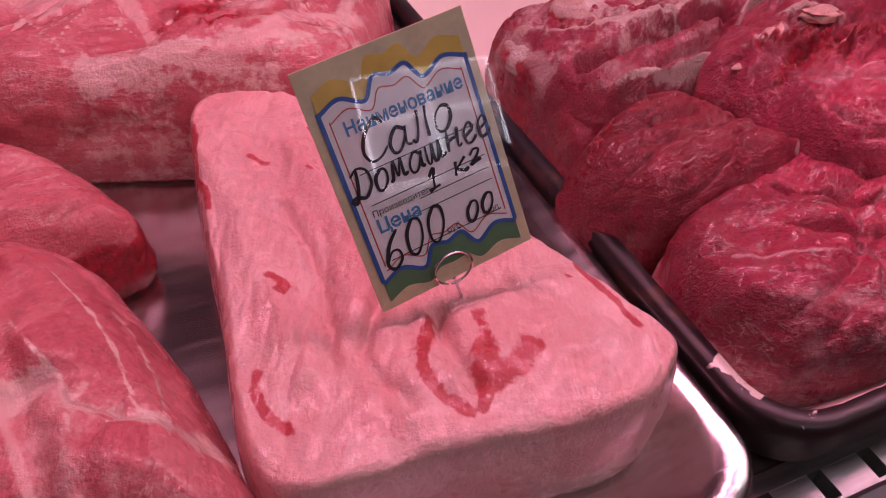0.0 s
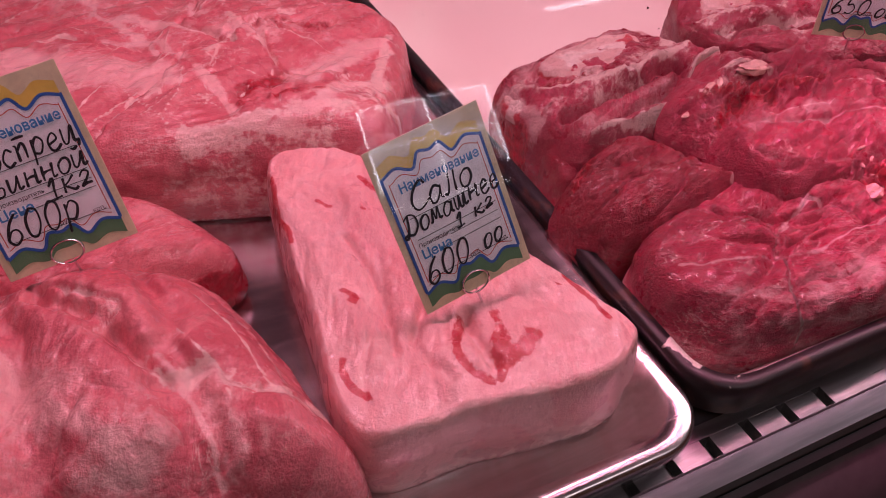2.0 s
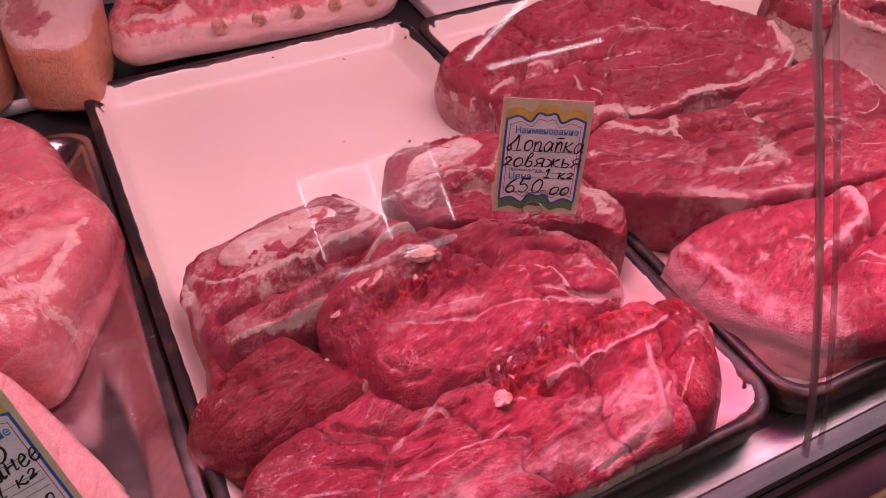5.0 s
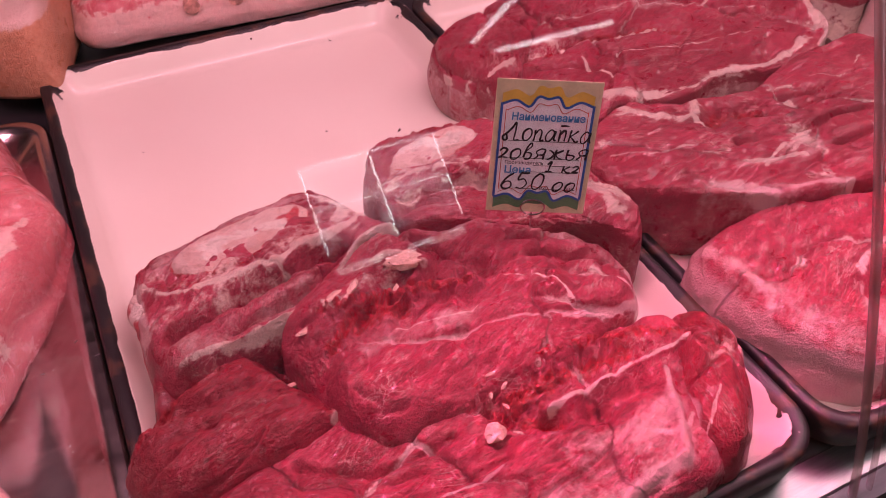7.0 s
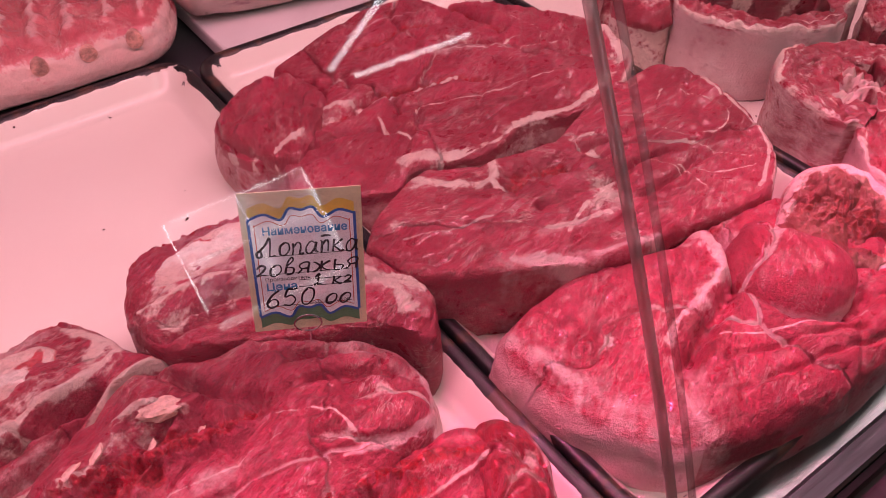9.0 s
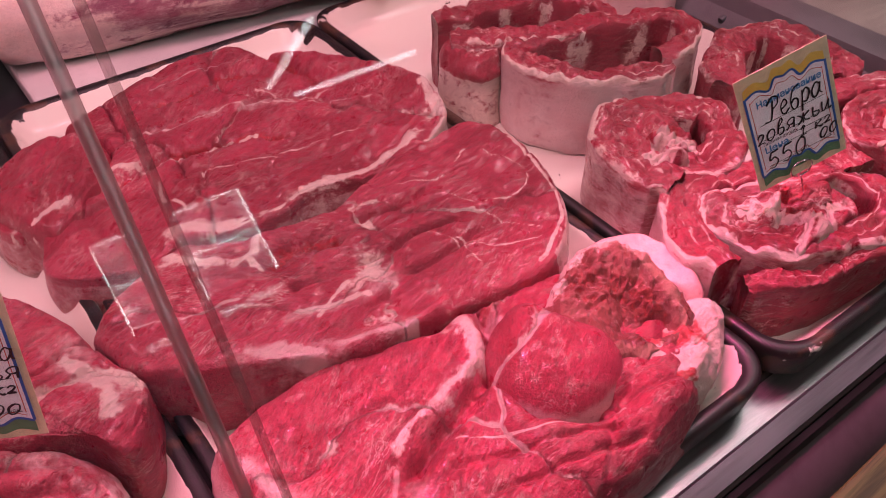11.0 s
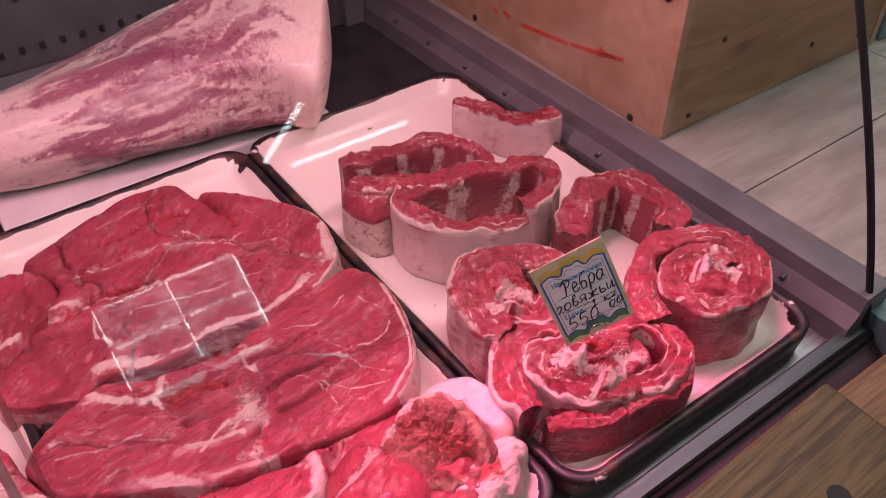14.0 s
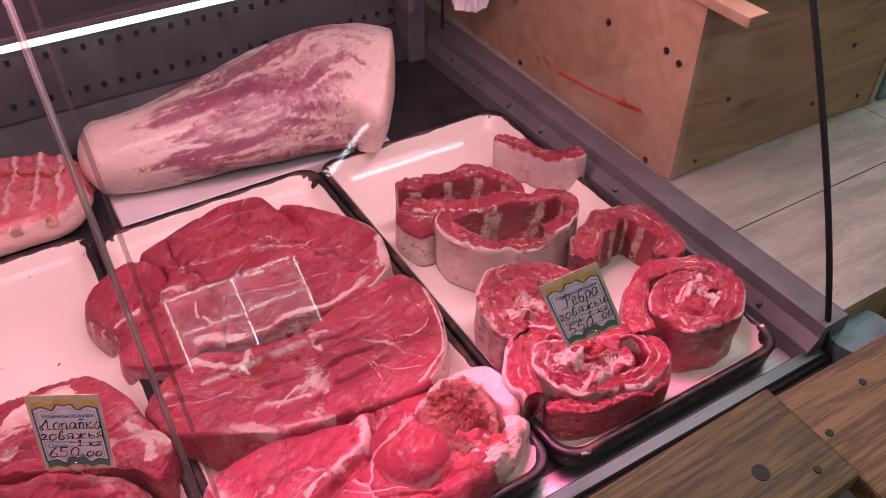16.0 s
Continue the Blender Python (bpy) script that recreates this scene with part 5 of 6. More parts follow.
slab("round_steak", [(0.405, 0.262), (0.412, 0.283), (0.441, 0.304), (0.478, 0.324), (0.506, 0.313), (0.54, 0.301), (0.602, 0.299), (0.65, 0.318), (0.691, 0.334), (0.72, 0.331), (0.752, 0.335), (0.77, 0.318), (0.776, 0.275), (0.768, 0.226), (0.747, 0.183), (0.71, 0.154), (0.668, 0.148), (0.609, 0.159), (0.552, 0.158), (0.5, 0.185), (0.433, 0.215)],
     TRAY, 0.072, "thick round beef steak marbled with fat threads", "beef", BEEF, side=0.84, edge=0.006, bulge=0.02, rough=0.003, freq=22, muscles=4, step=0.0025, n=420, rings=116, seed=64, grain=10, flank=(0.0, 0.32, 0),
     relief=[],
     paint=[],
     rim=[(320, 40, 0.005, 0), (40, 75, 0.003, 0)], marks=round_marks)
hunk_marks = Marks()
hunk_marks(0, 0.010, 0.005, (0.617, 0.164), (0.613, 0.131), (0.602, 0.107))
hunk_marks(0, 0.0065, 0.003, (0.602, 0.107), (0.572, 0.099), (0.539, 0.093), (0.526, 0.086))
hunk_marks(3, 0.006, -0.011, (0.616, 0.104), (0.570, 0.083), (0.522, 0.068))
hunk_marks(3, 0.006, -0.010, (0.636, 0.145), (0.613, 0.099), (0.612, 0.070), (0.633, 0.042), (0.668, 0.038))
hunk_marks(1, 0.010, 0.003, (0.440, 0.150), (0.448, 0.125), (0.455, 0.096), (0.442, 0.079))
hunk_marks(1, 0.003, 0.0, (0.52, 0.075), (0.505, 0.050), (0.50, 0.03))
hunk_marks(0, 0.0014, 0.0, (0.56, 0.070), (0.60, 0.050), (0.66, 0.030))
hunk_marks(3, 0.0022, -0.003, (0.55, 0.055), (0.60, 0.040), (0.65, 0.022))
hunk_marks(3, 0.0022, -0.003, (0.54, 0.035), (0.60, 0.022), (0.66, 0.010))
hunk_marks(3, 0.0022, -0.003, (0.66, 0.035), (0.70, 0.030), (0.74, 0.040))
hunk_marks(2, 0.008, 0.0, (0.640, 0.150), (0.665, 0.155), (0.70, 0.150))
hunk_marks(5, 0.026, 0.0, (0.438, 0.15), (0.445, 0.11), (0.455, 0.07), (0.475, 0.035))
hunk_marks(4, 0.012, 0.0, (0.60, 0.165), (0.61, 0.12), (0.56, 0.092))
hunk_marks(5, 0.014, 0.0, (0.52, 0.06), (0.50, 0.04), (0.50, 0.015))
hunk_marks(5, 0.012, 0.0, (0.66, 0.16), (0.64, 0.145), (0.625, 0.11))
hunk = slab("leg_hunk", [(0.432, 0.15), (0.47, 0.17), (0.53, 0.178), (0.60, 0.162), (0.65, 0.16), (0.70, 0.155), (0.745, 0.14), (0.765, 0.09), (0.755, 0.05), (0.71, 0.012), (0.64, -0.002), (0.56, 0.0), (0.49, 0.02), (0.45, 0.06), (0.435, 0.10)],
     TRAY, 0.062, "big hunk of beef leg with a fat seam", "beef", BEEF, side=0.5, edge=0.026, bulge=0.12, rough=0.004, freq=22, muscles=3, step=0.003, n=420, rings=116, seed=67, grain=30, flank=(0.1, 0.35, 0),
     relief=[],
     paint=[],
     rim=[(150, 215, 0.010, 1)], marks=hunk_marks)
marrow = Marks()
marrow(2, 0.020, -0.004, (0.695, 0.112), (0.715, 0.095), (0.725, 0.080))
marrow(1, 0.006, 0.002, (0.668, 0.085), (0.684, 0.062), (0.71, 0.052))
marrow(0, 0.006, 0.002, (0.672, 0.118), (0.70, 0.132), (0.735, 0.130))
marrow(1, 0.010, 0.0, (0.745, 0.115), (0.748, 0.085), (0.742, 0.060))
marrow(2, 0.006, -0.010, (0.712, 0.060), (0.724, 0.068))
slab("shank_bone", [(0.662, 0.108), (0.678, 0.125), (0.7, 0.136), (0.733, 0.134), (0.752, 0.116), (0.756, 0.084), (0.752, 0.056), (0.711, 0.048), (0.68, 0.054), (0.668, 0.08)],
     0.042, 0.043, "sawn knuckle bone with crumbly red marrow", "bone", MARROW, side=0.5, edge=0.014, bulge=0.08, rough=0.0045, freq=95, crease=0.002, torn=0.005, seed=71, n=180, rings=50, tilt=(0.1, 0.35),
     relief=[(0.70, 0.08, 0.725, 0.06, 0.01, -0.012)],
     paint=[], rim=[(20, 120, 0.014, 0)], marks=marrow)
slab("shank_muscle", [(0.61, 0.112), (0.64, 0.134), (0.664, 0.134), (0.68, 0.105), (0.692, 0.072), (0.675, 0.046), (0.63, 0.04), (0.604, 0.07)],
     0.040, 0.048, "rounded dark muscle end beside the knuckle bone", "beef", BEEF, side=0.35, edge=0.028, bulge=0.10, rough=0.0015, crease=0.001, muscles=2, seed=73, n=140, rings=40, grain=60, rim=[(200, 340, 0.004, 1)])

slab("beef_lobe", [(0.378, 0.485), (0.40, 0.53), (0.44, 0.548), (0.475, 0.53), (0.482, 0.49), (0.455, 0.45), (0.42, 0.41), (0.395, 0.43)], 0.030, 0.036, "loose lobe of red beef at the steak's end", "beef", BEEF, side=0.7, edge=0.010, rough=0.003, crease=0.004, seed=76, n=150, rings=44, grain=60, flank=(0.2, 0.3, 0), paint=[(0, 0.40, 0.425, 0.44, 0.44, 0.006)])
slab("crumbly_bone", [(0.690, 0.055), (0.706, 0.074), (0.745, 0.082), (0.776, 0.080), (0.788, 0.062), (0.765, 0.038), (0.735, 0.022), (0.705, 0.022)], 0.028, 0.036, "pale crumbly end of the sawn knuckle bone", "bone", BONEFACE, side=0.4, edge=0.016, bulge=0.12, rough=0.004, freq=80, crease=0.002, torn=0.003, seed=80, n=150, rings=44, paint=[(2, 0.72, 0.06, 0.745, 0.05, 0.012), (2, 0.70, 0.035, 0.72, 0.03, 0.008), (0, 0.75, 0.065, 0.775, 0.06, 0.012)])
slab("fat_piece", [(0.725, 0.135), (0.735, 0.158), (0.761, 0.162), (0.786, 0.15), (0.8, 0.11), (0.785, 0.078), (0.766, 0.075), (0.758, 0.1), (0.752, 0.125)], 0.028, 0.040, "smooth white fat cap on the knuckle bone", "fat", LARD, side=0.6, edge=0.012, bulge=0.06, rough=0.004, crease=0.0008, torn=0.0, seed=78, n=110, rings=34)

# ---- rolled ribs on the third enamel tray ----
G = "rolled beef ribs"
strip("rib_roll", [(0.834, 0.500), (0.894, 0.489), (0.957, 0.478), (0.988, 0.440), (0.990, 0.402), (0.965, 0.392), (0.907, 0.406), (0.859, 0.432), (0.822, 0.452)], 0.025, 0.083, TRAY, "open bent rack of beef ribs with hollow middle", seed=81, group=G, white=0.5, core=0.35)
slab("fat_lump", [(0.812, 0.425), (0.808, 0.450), (0.828, 0.468), (0.858, 0.452), (0.872, 0.428), (0.850, 0.402), (0.826, 0.402)], TRAY, 0.070, "ragged lump of white fat and red meat at the rib end", "fat", RIB, side=0.8, edge=0.010, rough=0.007, freq=40, seed=83, n=160, rings=40, flank=(0.75, 0.1, 0), paint=[(0, 0.83, 0.44, 0.85, 0.42, 0.016)])
strip("rib_roll", [(0.957, 0.282), (0.916, 0.298), (0.883, 0.322), (0.858, 0.362), (0.860, 0.396), (0.892, 0.400), (0.955, 0.392), (1.015, 0.380), (1.044, 0.355), (1.028, 0.324), (0.992, 0.308), (0.970, 0.312)], 0.027, 0.084, TRAY, "large bent rack of beef ribs with white outer membrane", seed=85, group=G, white=1.0, core=0.35)
strip("rib_strip", [(1.150, 0.455), (1.106, 0.470), (1.078, 0.515), (1.047, 0.562)], 0.030, 0.066, TRAY, "short curved strip of beef ribs with white membrane", "ribs", seed=88, white=0.9, group="")
strip("rib_roll", [(0.985, 0.238), (1.032, 0.280), (1.078, 0.297), (1.109, 0.287), (1.120, 0.244), (1.113, 0.205), (1.085, 0.195)], 0.034, 0.076, TRAY, "folded beef rib rack with red muscle inside", seed=90, group=G, white=0.25, core=0.4)
strip("rib_roll", [(0.836, 0.160), (0.829, 0.190), (0.833, 0.223), (0.864, 0.256), (0.914, 0.250), (0.945, 0.223), (0.928, 0.181), (0.885, 0.170), (0.862, 0.193), (0.860, 0.220), (0.880, 0.232), (0.904, 0.220)], 0.033, 0.077, TRAY, "tight roll of beef ribs, cut face up", seed=93, group=G, white=0.7, core=0.3, layers=(0.15, 0.45, 0.85))
strip("rib_roll", [(0.800, 0.075), (0.806, 0.113), (0.834, 0.145), (0.873, 0.154), (0.914, 0.137), (0.962, 0.100), (0.968, 0.060), (0.935, 0.042), (0.897, 0.050), (0.862, 0.069), (0.846, 0.098), (0.853, 0.124), (0.876, 0.124), (0.903, 0.102), (0.928, 0.085)], 0.031, 0.074, TRAY, "wide flattened roll of beef ribs holding a price tag", seed=96, group=G, white=0.75, core=0.3, layers=(0.15, 0.5, 0.85))
strip("rib_roll", [(0.975, 0.090), (0.990, 0.130), (1.040, 0.172), (1.088, 0.170), (1.126, 0.144), (1.124, 0.102), (1.084, 0.068), (1.042, 0.067), (1.018, 0.090), (1.026, 0.125), (1.063, 0.141), (1.092, 0.128), (1.092, 0.104)], 0.035, 0.080, TRAY, "thick round roll of beef ribs with white bone bits", seed=99, group=G, white=0.3, core=0.35, layers=(0.2, 0.6))
CORES = (([(0.832, 0.07), (0.838, 0.112), (0.875, 0.125), (0.92, 0.118), (0.952, 0.095), (0.945, 0.06), (0.90, 0.045), (0.855, 0.05)], 101, 0.076),
         ([(1.025, 0.095), (1.035, 0.145), (1.075, 0.160), (1.115, 0.145), (1.128, 0.105), (1.10, 0.07), (1.055, 0.065)], 104, 0.082),
         ([(0.825, 0.185), (0.835, 0.228), (0.868, 0.238), (0.902, 0.222), (0.905, 0.19), (0.87, 0.165)], 107, 0.077))
for ol, sd, high in CORES:
    cx, cy = sum(p[0] for p in ol) / len(ol), sum(p[1] for p in ol) / len(ol)
    rnd = random.Random(sd)
    strokes = []
    for i in range(7):
        a, r0, r1 = rnd.uniform(0, math.tau), rnd.uniform(0.005, 0.03), rnd.uniform(0.01, 0.04)
        strokes.append((0 if i % 3 else 2, cx + r0 * math.cos(a), cy + 0.7 * r0 * math.sin(a), cx + r1 * math.cos(a + 0.9), cy + 0.7 * r1 * math.sin(a + 0.9), rnd.uniform(0.006, 0.012)))
    ol = [(cx + 0.9 * (x - cx), cy + 0.9 * (y - cy)) for x, y in ol]
    slab("rib_core", ol, TRAY, high - 0.003, "inner folds of a beef rib roll with fat and bone bits", "meat", RIB, side=0.75, edge=0.010, rough=0.006, freq=36, crease=0.005, torn=0.007, muscles=7, step=0.006, seam=0.004, seed=sd, n=170, rings=56, paint=strokes,
         relief=[(s[1], s[2], s[3], s[4], 0.006, rnd.choice((-0.010, 0.005, 0.005))) for s in strokes])
strip("rib_flap", [(0.968, 0.046), (0.94, 0.030), (0.904, 0.032), (0.854, 0.044), (0.811, 0.062)], 0.024, 0.060, TRAY, "red muscle flap folded along the front of the roll", "ribs", seed=109, white=0.0, core=0.4)


def chip(x, y, z, size, seed, name, label, material, stretch=(1.6, 0.8, 0.5), turn_by=0.0):
    """A small ragged lump: a jittered ball, pressed flat."""
    bm = bmesh.new()
    bmesh.ops.create_icosphere(bm, subdivisions=3, radius=1.0)
    for v in bm.verts:
        q = v.co * (1 + 0.45 * noise.noise(v.co * 1.7 + Vector((seed, 0, 0))) + 0.2 * noise.noise(v.co * 5 + Vector((0, seed, 0))))
        v.co = Vector((q.x * stretch[0], q.y * stretch[1], q.z * stretch[2])) * size
    hit, place = scene.ray_cast(bpy.context.evaluated_depsgraph_get(), (x, y, 0.14), (0, 0, -1))[:2]
    ob = link(name, bm, material, None, "", True)
    ob.matrix_world = pose(x, y, place.z + size * stretch[2] * 0.35 if hit else z, 0, 12 * math.sin(seed), turn_by)
    return tagged(ob, label, "bone" if "bone" in name else "fat")


bpy.context.view_layer.update()
chip(0.228, 0.208, 0.087, 0.0075, 3, "cartilage", "pale yellowish knob of cartilage in the torn beef", CARTILAGE, (2.0, 0.9, 0.6), -14)
for i, (x, y, z) in enumerate(((0.244, 0.103, 0.074), (0.250, 0.096, 0.074), (0.240, 0.094, 0.073), (0.247, 0.087, 0.072), (0.246, 0.068, 0.07))):
    chip(x, y, z, 0.0019, i + 5, "bone_chip", "white splinter of bone on the beef", CARTILAGE, (1.8, 0.6, 0.5), 35 * i)
for i, (x, y, z) in enumerate(((0.150, 0.182, 0.081), (0.172, 0.190, 0.083), (0.188, 0.197, 0.084), (0.215, 0.19, 0.085), (0.245, 0.193, 0.084))):
    chip(x, y, z, 0.003, i + 15, "fat_scrap", "pale scrap of sinew in torn beef", CARTILAGE, (2.4, 0.7, 0.4), 20 + 11 * i)
chip(0.232, 0.072, 0.062, 0.006, 31, "knuckle_bone", "small pinkish bone knob under the beef", CARTILAGE, (1.2, 1.0, 0.8))
for i, (x, y) in enumerate(((1.005, 0.093), (0.992, 0.085), (1.02, 0.075), (0.862, 0.113), (0.872, 0.098), (0.915, 0.072), (0.885, 0.062))):
    chip(x, y, 0.078 + 0.002 * (i % 3), 0.003, i + 41, "bone_chip", "white bone crumbs on the rib roll", CARTILAGE, (1.9, 0.7, 0.5), 47 * i)
# hollow marrow bone beside the shin lobe
bm = bmesh.new()
ringn, prof = 28, [(0.007, 0.0), (0.0068, 0.014), (0.0085, 0.017), (0.0118, 0.015), (0.0128, 0.0)]
rows = [[bm.verts.new((r * math.cos(a) * (1 + 0.12 * math.sin(3 * a)), r * math.sin(a) * (1 + 0.1 * math.cos(2 * a)), z + 0.0015 * math.sin(5 * a))) for a in np.linspace(0, math.tau, ringn, endpoint=False)] for r, z in prof]
for a, b in zip(rows, rows[1:]):
    for k in range(ringn):
        bm.faces.new((a[k], a[(k + 1) % ringn], b[(k + 1) % ringn], b[k]))
top = scene.ray_cast(bpy.context.evaluated_depsgraph_get(), (0.134, 0.166, 0.14), (0, 0, -1))[1].z
mb = thing("marrow_bone", pose(0.134, 0.166, top - 0.007, 18, -14, 20), "hollow sawn marrow bone with white rim", "bone")
part("bone_wall", bm, CARTILAGE, mb, "", True)
part("marrow_hollow", cyl((0, 0, 0.002), (0, 0, 0.004), 0.0075, 20), HOLE, mb, "dark hollow")

# ---- beef shank on the white board ----


def shank(name, axis, radii, label, seed):
    n, m = 120, 110
    c = line(axis, m)
    r = line([(a, b) for a, b in radii], m)
    t = np.gradient(c, axis=0)
    t /= np.linalg.norm(t, axis=1)[:, None]
    side = np.cross(t, [0, 0, 1.0])
    side /= np.linalg.norm(side, axis=1)[:, None]
    up = np.cross(side, t)
    a = np.linspace(0, math.tau, n, endpoint=False)
    f = np.linspace(0, 1, m)
    end = np.clip(np.minimum(f / 0.05, (1 - f) / 0.03), 0.02, 1) ** 0.4
    co = c[:, None] + side[:, None] * (np.cos(a)[None, :, None] * (r[:, :1] * end[:, None])[:, :, None]) + up[:, None] * (np.sin(a)[None, :, None] * (r[:, 1:] * end[:, None])[:, :, None])
    co = co.reshape(-1, 3)
    dirn = co - np.repeat(c, n, 0)
    dirn /= np.maximum(np.linalg.norm(dirn, axis=1), 1e-6)[:, None]
    along = np.repeat(f, n)
    ang = np.tile(a, m)
    co = co + dirn * (0.006 * fbm(co, 11, seed, 3) + 0.0035 * np.sin(ang * 5 + along * 6) * np.clip(along * 2, 0, 1) + 0.004 * np.clip(0.25 - along, 0, 1) * 4 * fbm(co, 60, seed + 2, 2))[:, None]
    co[:, 2] = np.maximum(co[:, 2], 0.024)
    tone = np.zeros((len(co), 3))
    wave = ang + 0.5 * fbm(np.c_[along * 3, ang * 0.4, 0 * ang], 1.2, seed + 9, 2)
    streak = fbm(np.c_[along * 2.2, np.cos(wave) * 2.6, np.sin(wave) * 2.6], 1.5, seed + 4, 3)
    thin = np.clip(1 - 9 * abs(fbm(np.c_[along * 2.5, np.cos(wave) * 3, np.sin(wave) * 3], 1.7, seed + 15, 3)), 0, 1)
    tone[:, 0] = np.clip(0.40 + streak * 0.75 + thin * 0.5 + 2.6 * np.clip(0.34 - along, 0, 1) + 3.6 * np.clip(along - 0.80, 0, 1), 0, 1)
    tone[:, 1] = np.clip(0.15 + fbm(np.c_[along * 4, np.cos(ang) * 2, np.sin(ang) * 2], 1.2, seed + 7, 3) * 0.8, 0, 0.55)
    tone[:, 2] = np.clip(fbm(co, 34, seed + 19, 3) * 1.2 - 0.25, 0, 0.5) * np.clip(1 - 2.2 * along, 0, 1)
    faces = grid_faces(m, n) + [tuple(range(n))[::-1], tuple(range((m - 1) * n, m * n))]
    g = np.c_[along * 0.6, np.cos(ang) * 0.08, np.sin(ang) * 0.08]
    return skin(name, co, faces, tone, g, SHANK, label, "beef shank")


shank("beef_shank", [(0.43, 0.795, 0.085), (0.53, 0.785, 0.082), (0.66, 0.785, 0.088), (0.79, 0.795, 0.098), (0.88, 0.780, 0.105), (0.952, 0.745, 0.095)],
      [(0.056, 0.050), (0.060, 0.054), (0.072, 0.062), (0.105, 0.078), (0.145, 0.092), (0.155, 0.085)], "whole raw beef shank with white fat and purple muscle", 111)

# ---- price tags ----


def words(name, text, size, x, y, material, parent, slant=0.0, weight=0.0, narrow=1.0, lift=0.0009, tilt=0.0, label=""):
    cu = bpy.data.curves.new(name, "FONT")
    cu.body, cu.size, cu.shear, cu.offset, cu.resolution_u = text, size, slant, weight, 3
    tmp = bpy.data.objects.new(name, cu)
    scene.collection.objects.link(tmp)
    dg = bpy.context.evaluated_depsgraph_get()
    me = bpy.data.meshes.new_from_object(tmp.evaluated_get(dg))
    bpy.data.objects.remove(tmp)
    bpy.data.curves.remove(cu)
    me.transform(pose(x, y, lift, 0, 0, tilt) @ Matrix.Diagonal((narrow, 1, 1, 1)))
    me.materials.clear()
    me.materials.append(material)
    ob = new(name, me)
    ob.parent = parent
    if label:
        ob["label"] = label
    return ob


def ribbon(points, w, z, m=60, closed=False):
    c = loop(points, m) if closed else line(points, m)
    t = np.gradient(c, axis=0)
    t /= np.maximum(np.linalg.norm(t, axis=1), 1e-9)[:, None]
    nn = np.c_[-t[:, 1], t[:, 0]] * w / 2
    bm = bmesh.new()
    a = [bm.verts.new((*p, z)) for p in c + nn]
    b = [bm.verts.new((*p, z)) for p in c - nn]
    for i in range(len(c) - 1):
        bm.faces.new((a[i], a[i + 1], b[i + 1], b[i]))
    return bm


def book_edge(y, w, dip, sign):
    """The wavy open-book line across the card."""
    return [(-w, y - sign * 0.002), (-w * 0.7, y + sign * 0.001), (-w * 0.4, y - sign * dip * 0.4), (-w * 0.22, y + sign * dip * 0.5), (0, y + sign * dip * 0.2 + sign * 0.001), (w * 0.22, y + sign * dip * 0.5), (w * 0.4, y - sign * dip * 0.4), (w * 0.7, y + sign * 0.001), (w, y - sign * 0.002)]


def band(upper, lower, z):
    bm = bmesh.new()
    u, v = line(upper, 60), line(lower, 60)
    a = [bm.verts.new((*p, z)) for p in u]
    b = [bm.verts.new((*p, z)) for p in v]
    for i in range(59):
        bm.faces.new((a[i], b[i], b[i + 1], a[i + 1]))
    return bm


# handwritten letters: width and pen strokes on a unit square, x then y
PEN = {}


def glyph(letter, width, *strokes):
    PEN[letter] = (width, [[(a[i], a[i + 1]) for i in range(0, len(a), 2)] for a in strokes])


glyph("С", 0.68, (0.66, 0.82, 0.48, 1.0, 0.18, 0.72, 0.06, 0.3, 0.22, 0.0, 0.48, 0.04, 0.66, 0.22))
glyph("а", 0.60, (0.45, 0.5, 0.25, 0.62, 0.05, 0.35, 0.08, 0.06, 0.25, 0.02, 0.42, 0.28, 0.48, 0.58, 0.45, 0.15, 0.58, 0.05))
glyph("л", 0.58, (0.0, 0.1, 0.1, 0.02, 0.2, 0.3, 0.24, 0.78), (0.46, 0.8, 0.43, 0.4, 0.44, 0.0))
glyph("о", 0.55, (0.28, 0.64, 0.08, 0.42, 0.1, 0.06, 0.3, 0.0, 0.48, 0.26, 0.44, 0.56, 0.26, 0.64))
glyph("Д", 0.85, (0.36, 0.95, 0.3, 0.4, 0.16, 0.0, 0.02, 0.1, 0.2, 0.16, 0.5, 0.04, 0.76, 0.36, 0.7, 0.8, 0.4, 0.98, 0.12, 0.82))
glyph("м", 0.70, (0.0, 0.08, 0.1, 0.08, 0.2, 0.62, 0.3, 0.1, 0.46, 0.62, 0.5, 0.08, 0.66, 0.1))
glyph("ш", 0.80, (0.06, 0.62, 0.08, 0.08, 0.2, 0.06, 0.3, 0.62, 0.32, 0.08, 0.46, 0.06, 0.56, 0.62, 0.58, 0.06, 0.76, 0.12))
glyph("н", 0.62, (0.1, 0.64, 0.07, 0.3, 0.06, 0.0), (0.06, 0.3, 0.25, 0.36, 0.43, 0.35), (0.47, 0.64, 0.43, 0.06, 0.58, 0.08))
glyph("е", 0.52, (0.05, 0.25, 0.38, 0.4, 0.28, 0.64, 0.08, 0.42, 0.12, 0.06, 0.3, 0.0, 0.5, 0.16))
glyph("1", 0.55, (0.1, 0.6, 0.3, 0.88, 0.26, 0.4, 0.25, 0.02), (0.05, 0.0, 0.25, 0.02, 0.46, 0.03))
glyph("к", 0.60, (0.1, 0.64, 0.07, 0.3, 0.06, 0.0), (0.46, 0.62, 0.26, 0.42, 0.12, 0.3, 0.26, 0.14, 0.42, 0.0, 0.54, 0.08))
